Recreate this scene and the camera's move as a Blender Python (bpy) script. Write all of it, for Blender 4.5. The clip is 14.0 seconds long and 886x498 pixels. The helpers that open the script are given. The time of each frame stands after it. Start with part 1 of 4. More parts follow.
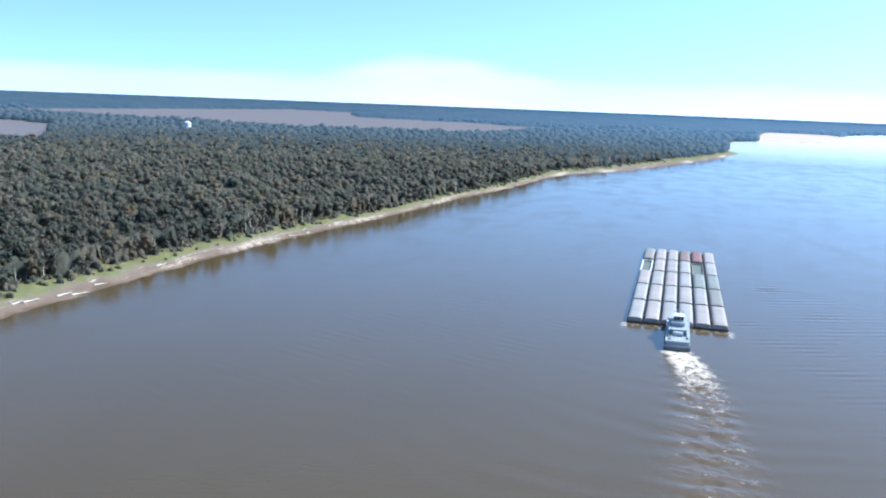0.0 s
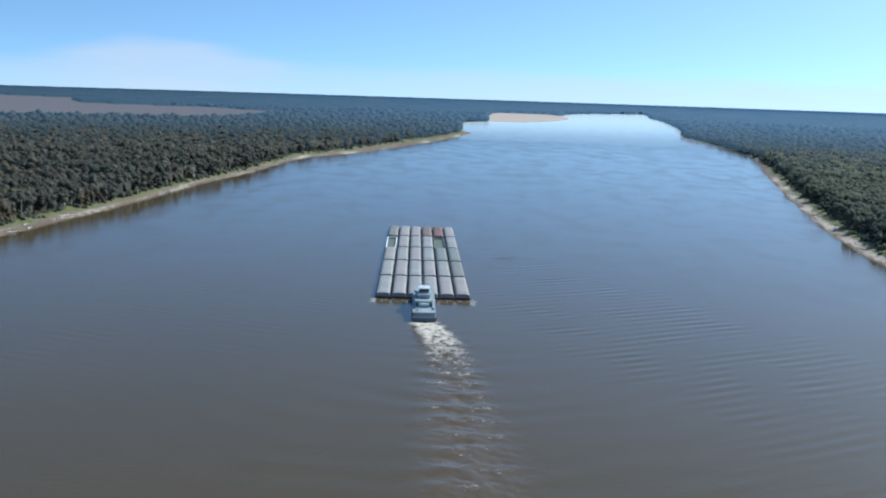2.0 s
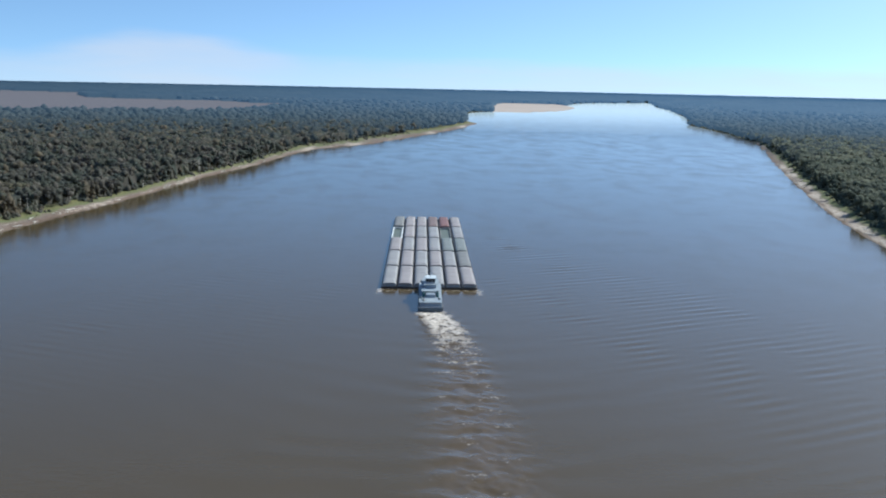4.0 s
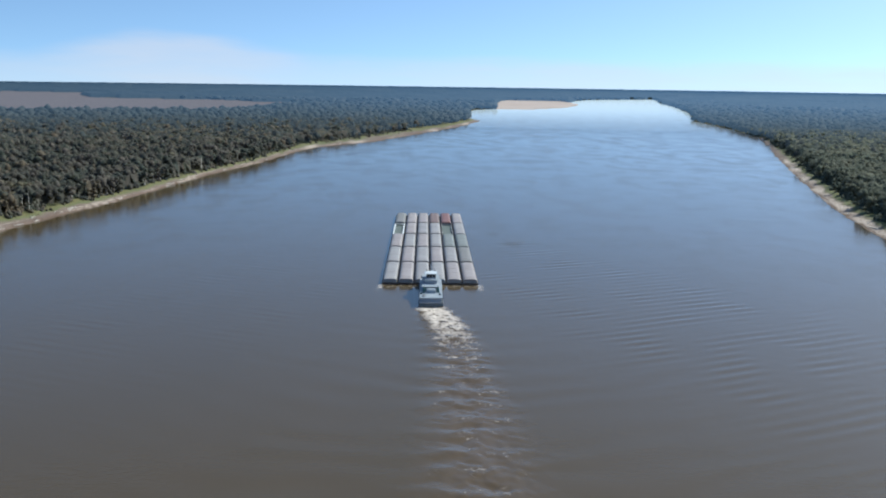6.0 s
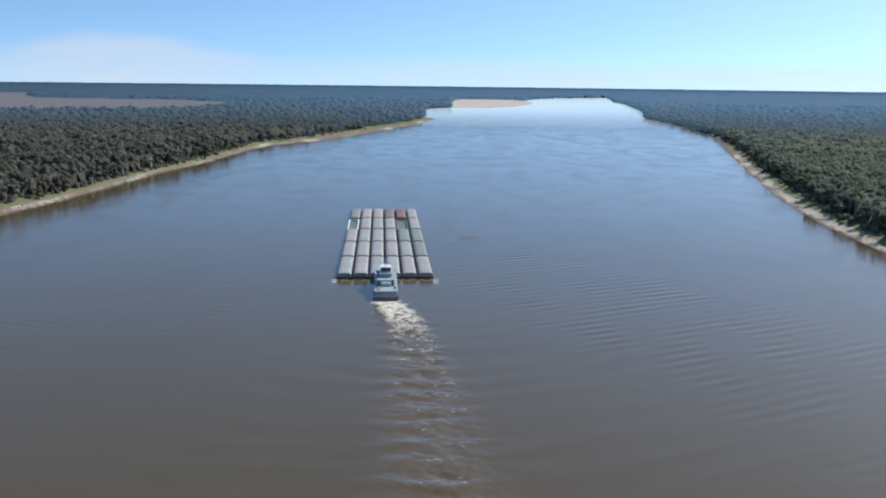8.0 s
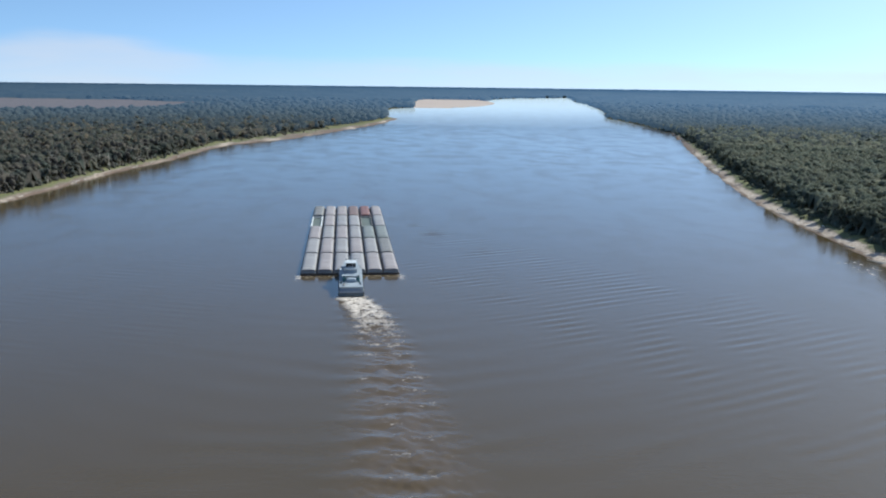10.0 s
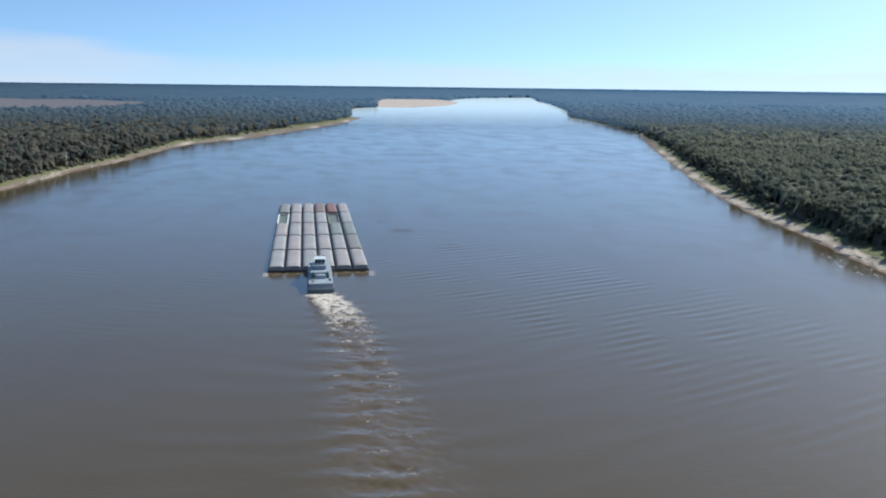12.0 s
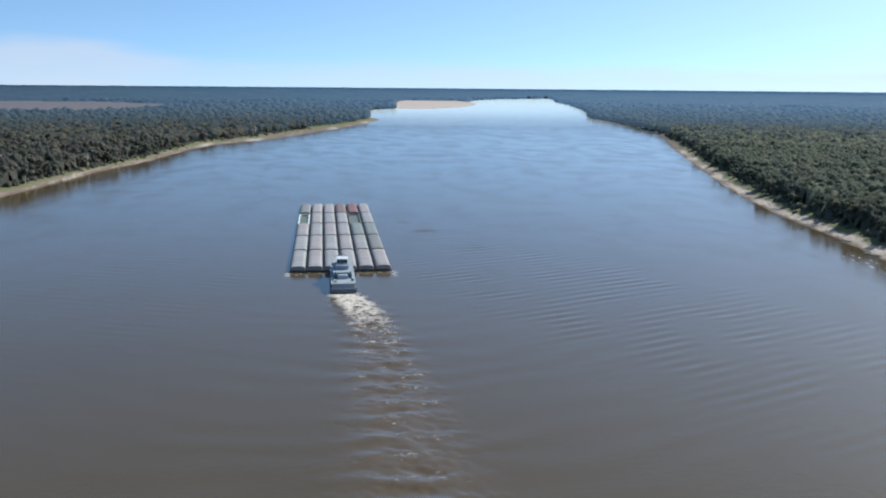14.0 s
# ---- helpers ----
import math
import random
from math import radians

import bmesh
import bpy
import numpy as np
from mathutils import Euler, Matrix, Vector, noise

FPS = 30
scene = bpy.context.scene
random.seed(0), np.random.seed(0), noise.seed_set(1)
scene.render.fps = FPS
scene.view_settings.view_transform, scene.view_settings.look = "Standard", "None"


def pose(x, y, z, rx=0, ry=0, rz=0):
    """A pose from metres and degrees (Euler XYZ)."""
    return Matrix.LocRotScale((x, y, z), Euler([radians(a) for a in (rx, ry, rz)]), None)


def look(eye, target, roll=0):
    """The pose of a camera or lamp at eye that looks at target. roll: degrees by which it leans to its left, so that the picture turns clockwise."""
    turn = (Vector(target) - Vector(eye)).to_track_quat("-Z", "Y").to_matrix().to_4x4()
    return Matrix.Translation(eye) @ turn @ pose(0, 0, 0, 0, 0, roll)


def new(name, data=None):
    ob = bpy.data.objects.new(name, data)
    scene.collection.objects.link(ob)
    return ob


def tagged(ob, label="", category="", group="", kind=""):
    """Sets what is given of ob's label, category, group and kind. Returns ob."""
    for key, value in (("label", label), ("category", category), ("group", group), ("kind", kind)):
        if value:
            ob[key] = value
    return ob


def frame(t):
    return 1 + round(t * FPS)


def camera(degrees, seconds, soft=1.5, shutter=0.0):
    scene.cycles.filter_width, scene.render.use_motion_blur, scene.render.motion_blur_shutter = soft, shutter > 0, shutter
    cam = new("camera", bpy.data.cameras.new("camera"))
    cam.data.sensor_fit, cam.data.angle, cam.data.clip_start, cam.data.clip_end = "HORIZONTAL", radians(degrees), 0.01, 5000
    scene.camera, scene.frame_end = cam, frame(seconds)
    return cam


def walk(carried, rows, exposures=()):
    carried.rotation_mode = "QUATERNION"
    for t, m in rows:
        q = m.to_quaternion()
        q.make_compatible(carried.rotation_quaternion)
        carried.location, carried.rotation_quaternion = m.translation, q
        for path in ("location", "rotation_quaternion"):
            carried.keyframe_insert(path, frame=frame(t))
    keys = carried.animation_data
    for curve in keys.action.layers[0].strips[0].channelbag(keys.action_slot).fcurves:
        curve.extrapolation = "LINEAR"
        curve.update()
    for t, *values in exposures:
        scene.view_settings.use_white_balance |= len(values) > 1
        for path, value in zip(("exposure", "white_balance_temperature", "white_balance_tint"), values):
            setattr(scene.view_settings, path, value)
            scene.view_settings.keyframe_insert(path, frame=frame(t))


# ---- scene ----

# ---- camera and its way ----
cam = camera(53.8, 14.0, soft=2.0)
ROWS = [
    # seconds, x, y, z, yaw, pitch, lean
    (0.0, -7.9, -567.8, 139.0, 14.78, -9.72, 2.20),
    (0.5, -7.9, -568.0, 138.4, 8.72, -9.71, 2.34),
    (1.0, -7.9, -568.9, 138.1, 2.26, -9.77, 2.09),
    (1.5, -7.7, -569.3, 137.5, -0.94, -9.89, 1.96),
    (2.0, -7.3, -569.3, 137.1, -1.98, -10.20, 1.85),
    (2.5, -7.1, -568.6, 136.6, -2.94, -10.39, 1.76),
    (3.0, -7.0, -568.3, 136.0, -3.93, -10.41, 1.62),
    (3.5, -6.9, -567.9, 135.9, -1.87, -10.62, 1.42),
    (3.7, -6.9, -567.4, 135.7, -1.66, -10.70, 1.32),
    (5.8, -4.5, -565.4, 133.8, -1.12, -10.90, 0.84),
    (6.0, -4.2, -565.3, 133.4, -1.26, -10.90, 0.82),
    (6.5, -4.0, -564.8, 132.4, -1.99, -10.88, 0.80),
    (7.0, -3.5, -563.9, 131.1, -2.65, -10.88, 0.75),
    (7.5, -3.1, -563.1, 129.8, -3.37, -10.89, 0.72),
    (8.0, -2.8, -561.3, 128.0, -4.15, -10.86, 0.69),
    (8.5, -2.8, -560.3, 126.5, -4.78, -10.81, 0.73),
    (9.0, -2.9, -559.5, 125.2, -5.43, -10.80, 0.73),
    (9.2, -3.0, -558.9, 124.8, -5.65, -10.78, 0.73),
    (11.3, -6.2, -550.6, 119.7, -8.28, -10.74, 0.63),
    (11.5, -6.6, -549.7, 119.1, -8.53, -10.72, 0.62),
    (12.0, -7.4, -548.0, 118.3, -9.03, -10.70, 0.69),
    (12.5, -8.0, -546.0, 117.6, -9.48, -10.69, 0.72),
    (13.0, -8.7, -543.8, 116.7, -9.93, -10.64, 0.69),
    (13.5, -9.3, -542.2, 116.2, -10.21, -10.58, 0.60),
    (14.0, -10.0, -541.4, 116.0, -7.86, -10.60, 0.50),
]
walk(cam, [(t, pose(x, y, z, 90 + p, 0, yaw) @ pose(0, 0, 0, 0, 0, lean)) for t, x, y, z, yaw, p, lean in ROWS],
     exposures=[(0.0, 1.44, 5650, 0), (0.4, 1.18, 5620, -1), (0.9, 0.76, 5680, -3), (1.3, 0.61, 5650, -5), (3.5, 0.61, 5850, -2), (6.0, 0.61, 6100, 0), (14.0, 0.63, 6120, 0)])

# ---- world, sun ----
SUN_AZ, SUN_EL = 63.0, 43.0          # degrees to the right of the tow's heading; above the horizon
world = bpy.data.worlds.new("world")
scene.world = world
world.use_nodes = True
wn, wl = world.node_tree.nodes, world.node_tree.links
wn.clear()
w_out = wn.new("ShaderNodeOutputWorld")
w_bg = wn.new("ShaderNodeBackground")
w_bg.inputs["Strength"].default_value = 0.124
w_sky = wn.new("ShaderNodeTexSky")
w_sky.sky_type = "NISHITA"
w_sky.sun_disc = False
w_sky.sun_elevation, w_sky.sun_rotation = radians(SUN_EL), radians(SUN_AZ)
w_sky.air_density, w_sky.dust_density, w_sky.ozone_density, w_sky.altitude = 1.0, 0.8, 3.0, 100
w_co = wn.new("ShaderNodeTexCoord")
w_map = wn.new("ShaderNodeMapping")
w_map.inputs["Scale"].default_value = (1, 1, 2.0)
w_map.inputs["Location"].default_value = (0, 0, 0.165)
wl.new(w_co.outputs["Generated"], w_map.inputs["Vector"])
w_nrm = wn.new("ShaderNodeVectorMath")
w_nrm.operation = "NORMALIZE"
wl.new(w_map.outputs["Vector"], w_nrm.inputs[0])
wl.new(w_nrm.outputs["Vector"], w_sky.inputs["Vector"])
# a low bank of thin cloud ahead to one side, and pale haze along the skyline
w_sep = wn.new("ShaderNodeSeparateXYZ")
wl.new(w_co.outputs["Generated"], w_sep.inputs["Vector"])


def w_math(op, a, b=0.0):
    n = wn.new("ShaderNodeMath")
    n.operation = op
    for k, v in enumerate((a, b)):
        if isinstance(v, bpy.types.NodeSocket):
            wl.new(v, n.inputs[k])
        else:
            n.inputs[k].default_value = v
    return n.outputs[0]


def w_step(value, lo, hi, a=0.0, b=1.0):
    n = wn.new("ShaderNodeMapRange")
    n.interpolation_type = "SMOOTHSTEP"
    wl.new(value, n.inputs["Value"])
    for key, v in (("From Min", lo), ("From Max", hi), ("To Min", a), ("To Max", b)):
        n.inputs[key].default_value = v
    return n.outputs["Result"]


w_cm = wn.new("ShaderNodeMapping")
w_cm.inputs["Scale"].default_value = (9, 9, 60)
wl.new(w_co.outputs["Generated"], w_cm.inputs["Vector"])
w_cn = wn.new("ShaderNodeTexNoise")
w_cn.inputs["Scale"].default_value = 1.0
w_cn.inputs["Detail"].default_value = 5
wl.new(w_cm.outputs["Vector"], w_cn.inputs["Vector"])
w_wisp = w_math("SUBTRACT", w_cn.outputs["Fac"], 0.5)
w_az = w_math("ARCTAN2", w_sep.outputs["X"], w_sep.outputs["Y"])
w_side = w_math("MULTIPLY", w_step(w_az, -0.43, -0.29), w_step(w_az, -0.27, -0.10, 1.0, 0.0))
w_top = w_math("ADD", w_math("MULTIPLY", w_side, 0.024), w_math("MULTIPLY", w_wisp, 0.014))
w_top = w_math("ADD", w_top, 0.024)
w_over = w_math("SUBTRACT", w_sep.outputs["Z"], w_top)
w_bank = w_math("MULTIPLY", w_step(w_over, -0.014, 0.006, 1.0, 0.0), w_math("ADD", w_math("MULTIPLY", w_side, 0.22), w_step(w_az, -0.15, 0.15, 0.36, 0.50)))
w_bank = w_math("MULTIPLY", w_bank, w_math("ADD", w_math("MULTIPLY", w_wisp, 0.9), 0.95))
w_mix = wn.new("ShaderNodeMix")
w_mix.data_type = "RGBA"
wl.new(w_bank, w_mix.inputs["Factor"])
wl.new(w_sky.outputs["Color"], w_mix.inputs["A"])
w_mix.inputs["B"].default_value = (4.0, 3.85, 4.3, 1)
wl.new(w_mix.outputs["Result"], w_bg.inputs["Color"])
wl.new(w_bg.outputs["Background"], w_out.inputs["Surface"])

sun_data = bpy.data.lights.new("sun", "SUN")
sun_data.energy, sun_data.angle, sun_data.color = 3.9, radians(0.5), (1.0, 0.95, 0.87)
sun = new("sun", sun_data)
sun.matrix_world = look((0, 0, 500), (-500 * math.sin(radians(SUN_AZ)) * math.cos(radians(SUN_EL)),
                                      -500 * math.cos(radians(SUN_AZ)) * math.cos(radians(SUN_EL)),
                                      500 - 500 * math.sin(radians(SUN_EL))))


# ---- materials ----
class Nodes:
    """A short way to write node materials."""

    def __init__(self, name):
        self.mat = bpy.data.materials.new(name)
        self.mat.use_nodes = True
        self.tree = self.mat.node_tree
        self.bsdf = self.tree.nodes["Principled BSDF"]

    def node(self, kind, **values):
        n = self.tree.nodes.new("ShaderNode" + kind)
        for key, value in values.items():
            key = key.replace("_", " ")
            if isinstance(value, bpy.types.NodeSocket):
                self.tree.links.new(value, n.inputs[key])
            else:
                n.inputs[key].default_value = value
        return n

    def math(self, op, a, b=0.0, c=0.0, clamp=False):
        n = self.tree.nodes.new("ShaderNodeMath")
        n.operation, n.use_clamp = op, clamp
        for i, v in enumerate((a, b, c)):
            if isinstance(v, bpy.types.NodeSocket):
                self.tree.links.new(v, n.inputs[i])
            else:
                n.inputs[i].default_value = v
        return n.outputs[0]

    def step(self, value, lo, hi, a=0.0, b=1.0):
        n = self.node("MapRange", Value=value, From_Min=lo, From_Max=hi, To_Min=a, To_Max=b)
        n.interpolation_type = "SMOOTHSTEP"
        return n.outputs["Result"]

    def ramp(self, value, stops):
        n = self.tree.nodes.new("ShaderNodeValToRGB")
        r = n.color_ramp
        r.elements[0].position, r.elements[1].position = stops[0][0], stops[-1][0]
        r.elements[0].color, r.elements[1].color = (*stops[0][1], 1), (*stops[-1][1], 1)
        for p, c in stops[1:-1]:
            r.elements.new(p).color = (*c, 1)
        self.tree.links.new(value, n.inputs["Fac"])
        return n.outputs["Color"]

    def mix(self, fac, a, b, blend="MIX"):
        n = self.tree.nodes.new("ShaderNodeMix")
        n.data_type, n.blend_type = "RGBA", blend
        for key, v in (("Factor", fac), ("A", a), ("B", b)):
            if isinstance(v, bpy.types.NodeSocket):
                self.tree.links.new(v, n.inputs[key])
            else:
                n.inputs[key].default_value = v if key == "Factor" else (*v, 1)
        return n.outputs["Result"]

    def position(self):
        return self.tree.nodes.new("ShaderNodeNewGeometry").outputs["Position"]

    def coords(self):
        return self.tree.nodes.new("ShaderNodeTexCoord").outputs["Object"]

    def stretched(self, vector, sx, sy, sz, turn=0.0):
        n = self.node("Mapping", Vector=vector, Scale=(sx, sy, sz), Rotation=(0, 0, turn))
        return n.outputs["Vector"]

    def noise(self, vector, scale, detail=4.0, rough=0.55):
        return self.node("TexNoise", Vector=vector, Scale=scale, Detail=detail, Roughness=rough).outputs["Fac"]

    def island(self):
        return self.tree.nodes.new("ShaderNodeNewGeometry").outputs["Random Per Island"]

    def chance(self):
        return self.tree.nodes.new("ShaderNodeObjectInfo").outputs["Random"]

    def attribute(self, name):
        n = self.tree.nodes.new("ShaderNodeAttribute")
        n.attribute_name = name
        return n.outputs["Fac"]

    def put(self, **values):
        for key, value in values.items():
            key = key.replace("_", " ")
            if isinstance(value, bpy.types.NodeSocket):
                self.tree.links.new(value, self.bsdf.inputs[key])
            else:
                self.bsdf.inputs[key].default_value = (*value, 1) if isinstance(value, tuple) and len(value) == 3 else value

    def bump(self, height, strength=0.3, distance=0.05):
        n = self.node("Bump", Height=height, Strength=strength, Distance=distance)
        self.tree.links.new(n.outputs["Normal"], self.bsdf.inputs["Normal"])


def water_material(distant=False):
    m = Nodes("far_river_sky_glow" if distant else "muddy_river_water")
    p = m.position()
    big = m.noise(m.stretched(p, 0.006, 0.002, 1), 1.0, 3)
    mid = m.noise(m.stretched(p, 0.03, 0.009, 1), 1.0, 4)
    col = m.mix(big, (0.053, 0.035, 0.011), (0.071, 0.048, 0.018))
    sep = m.node("SeparateXYZ", Vector=p)
    x, y = sep.outputs["X"], sep.outputs["Y"]
    # froth of the screws, drifting off to one side behind the boat
    back = m.math("MULTIPLY", m.math("ADD", y, 58.0), -1.0)
    axis = m.math("MULTIPLY", m.math("SUBTRACT", 1.0, m.math("EXPONENT", m.math("MULTIPLY", back, -0.02))), 17.0)
    wide = m.math("ADD", 8.6, m.math("MULTIPLY", m.math("MAXIMUM", back, 0.0), 0.035))
    off = m.math("DIVIDE", m.math("ABSOLUTE", m.math("SUBTRACT", x, axis)), wide)
    ragged = m.math("ADD", off, m.math("MULTIPLY", m.math("SUBTRACT", m.noise(p, 0.12, 4, 0.6), 0.5), 1.3))
    lateral = m.step(ragged, 0.55, 1.25, 1.0, 0.0)
    started = m.step(back, -4.0, 1.0)
    near = m.step(back, 0.0, 135.0, 1.0, 0.0)
    far = m.step(back, 120.0, 420.0, 1.0, 0.0)
    crest = m.math("COSINE", m.math("MULTIPLY", back, 2 * math.pi / 16.0))
    lace = m.noise(m.stretched(p, 0.26, 0.22, 1), 1.0, 9, 0.74)
    streak = m.noise(m.stretched(p, 0.09, 0.16, 1), 1.0, 6, 0.66)
    thick = m.math("MULTIPLY", m.step(m.math("ADD", lace, m.math("MULTIPLY", near, 0.21)), 0.575, 0.72), near)
    thin = m.math("ADD", m.math("MULTIPLY", streak, 0.45), m.math("MULTIPLY", lace, 0.55))
    thin = m.math("ADD", m.math("ADD", thin, m.math("MULTIPLY", crest, 0.035)), m.step(back, 40.0, 200.0, 0.05, 0.0))
    thin = m.math("MULTIPLY", m.step(thin, 0.585, 0.66), m.math("MULTIPLY", far, 0.75))
    foam = m.math("MULTIPLY", m.math("MULTIPLY", m.math("MAXIMUM", thick, thin), lateral), started, clamp=True)
    # froth under the square sterns of the last barges and at the tow's corners
    rim = m.step(m.math("ABSOLUTE", m.math("SUBTRACT", m.math("ABSOLUTE", x), 33.0)), 0.5, 3.5, 1.0, 0.0)
    rim = m.math("MULTIPLY", rim, m.math("MULTIPLY", m.step(y, -22.0, -2.0), m.step(y, 3.0, -1.0, 0.0, 1.0)))
    stern = m.math("MULTIPLY", m.step(m.math("ABSOLUTE", x), 30.0, 33.0, 1.0, 0.0), m.math("MULTIPLY", m.step(y, -14.0, -1.0), m.step(y, 0.2, 0.0)))
    fringe = m.math("MULTIPLY", m.math("MAXIMUM", rim, m.math("MULTIPLY", stern, 0.35)), m.step(m.noise(p, 0.35, 5, 0.65), 0.44, 0.64))
    # riffles over the shallows off the sandy bank
    shoal = m.math("MULTIPLY", m.step(m.math("ABSOLUTE", m.math("SUBTRACT", x, 356.0)), 4.0, 16.0, 1.0, 0.0), m.step(y, 60.0, 0.0))
    riffle = m.math("MULTIPLY", m.math("MULTIPLY", shoal, 0.8), m.step(m.noise(m.stretched(p, 0.25, 0.12, 1), 1.0, 6, 0.7), 0.55, 0.66))
    foam = m.math("MAXIMUM", m.math("MAXIMUM", foam, fringe), riffle, clamp=True)
    # stirred-up silt round the froth
    silt = m.math("MULTIPLY", m.math("MULTIPLY", m.step(ragged, 0.2, 1.8, 0.5, 0.0), m.step(back, 120.0, 420.0, 1.0, 0.15)), started)
    col = m.mix(m.math("MULTIPLY", mid, 0.2), col, (0.085, 0.060, 0.041))
    col = m.mix(silt, col, (0.108, 0.073, 0.045))
    col = m.mix(foam, col, m.mix(m.step(m.noise(p, 0.5, 6, 0.7), 0.35, 0.65), (0.40, 0.33, 0.275), (0.72, 0.64, 0.565)))
    # boils and slicks: the current turns the surface over in patches
    warp = m.node("TexNoise", Vector=m.stretched(p, 0.012, 0.012, 1), Scale=1.0, Detail=2.0).outputs["Color"]
    bent = m.node("VectorMath", Vector=m.stretched(p, 0.028, 0.016, 1))
    shift = m.node("VectorMath", Vector=warp)
    shift.operation = "SCALE"
    shift.inputs["Scale"].default_value = 1.6
    m.tree.links.new(shift.outputs["Vector"], bent.inputs[1])
    boil = m.step(m.noise(bent.outputs["Vector"], 1.0, 5, 0.62), 0.40, 0.66)
    rough = m.math("ADD", m.math("ADD", m.math("MULTIPLY", silt, 0.18), m.math("ADD", 0.12, m.math("MULTIPLY", boil, 0.06))), m.math("MULTIPLY", foam, 0.4))
    if distant:                                          # the backdrop's share of the river: sky reflection put in as pale glow
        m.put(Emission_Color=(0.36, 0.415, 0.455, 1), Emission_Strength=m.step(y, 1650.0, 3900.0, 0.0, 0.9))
    m.put(Base_Color=col, Roughness=rough, IOR=1.42)
    ripple = m.math("MULTIPLY", m.noise(m.stretched(p, 0.22, 0.42, 1), 1.0, 5, 0.6), m.math("ADD", m.math("MULTIPLY", boil, 0.5), 0.5))
    swirl = m.noise(m.stretched(p, 0.05, 0.035, 1), 1.0, 4, 0.6)
    h = m.math("ADD", m.math("MULTIPLY", ripple, 0.55), m.math("MULTIPLY", swirl, 0.75))
    h = m.math("ADD", h, m.math("MULTIPLY", foam, 0.5))
    m.bump(m.math("MULTIPLY", h, m.step(y, 500.0, 2200.0, 1.0, 0.05)), 0.28, 0.5)
    return m.mat


def ground_material():
    m = Nodes("river_bank_soil")
    p = m.position()
    bank, sand, field = m.attribute("bank"), m.attribute("sand"), m.attribute("field")
    fine = m.noise(p, 0.35, 6, 0.65)
    wide = m.noise(p, 0.03, 4)
    along = m.noise(m.stretched(p, 0.02, 0.008, 1), 1.0, 3)
    b = m.math("ADD", bank, m.math("MULTIPLY", m.math("SUBTRACT", wide, 0.5), 0.75))
    b = m.math("ADD", b, m.math("MULTIPLY", m.math("SUBTRACT", fine, 0.5), 0.30))
    shore = m.ramp(b, [(0.0, (0.10, 0.068, 0.048)), (0.12, (0.15, 0.105, 0.08)), (0.24, (0.138, 0.100, 0.082)), (0.38, (0.160, 0.122, 0.098)),
                       (0.48, (0.15, 0.125, 0.085)), (0.58, (0.115, 0.125, 0.055)), (0.78, (0.135, 0.125, 0.055)), (1.0, (0.085, 0.085, 0.04))])
    shore = m.mix(m.math("MULTIPLY", m.math("MULTIPLY", m.step(along, 0.52, 0.68), m.step(b, 0.6, 0.35)), m.step(fine, 0.42, 0.58)), shore, (0.38, 0.31, 0.25))
    shore = m.mix(m.math("MULTIPLY", m.math("MULTIPLY", m.attribute("slump"), m.step(b, 0.52, 0.38)), m.step(fine, 0.3, 0.55)), shore, (0.46, 0.385, 0.32))
    floor_col = m.mix(fine, (0.045, 0.045, 0.026), (0.085, 0.078, 0.045))
    col = m.mix(m.step(bank, 0.95, 1.15), shore, floor_col)
    crop = m.mix(m.noise(m.stretched(p, 0.004, 0.03, 1, 0.5), 1.0, 4), (0.100, 0.092, 0.104), (0.138, 0.124, 0.134))
    col = m.mix(field, col, crop)
    bar = m.mix(m.noise(m.stretched(p, 0.004, 0.02, 0), 1.0, 4), (0.33, 0.26, 0.225), (0.46, 0.385, 0.34))
    col = m.mix(sand, col, bar)
    m.put(Base_Color=col, Roughness=0.92, Specular_IOR_Level=0.2)
    m.bump(m.math("ADD", fine, m.math("MULTIPLY", m.noise(p, 1.6, 4), 0.4)), 0.8, 0.7)
    return m.mat


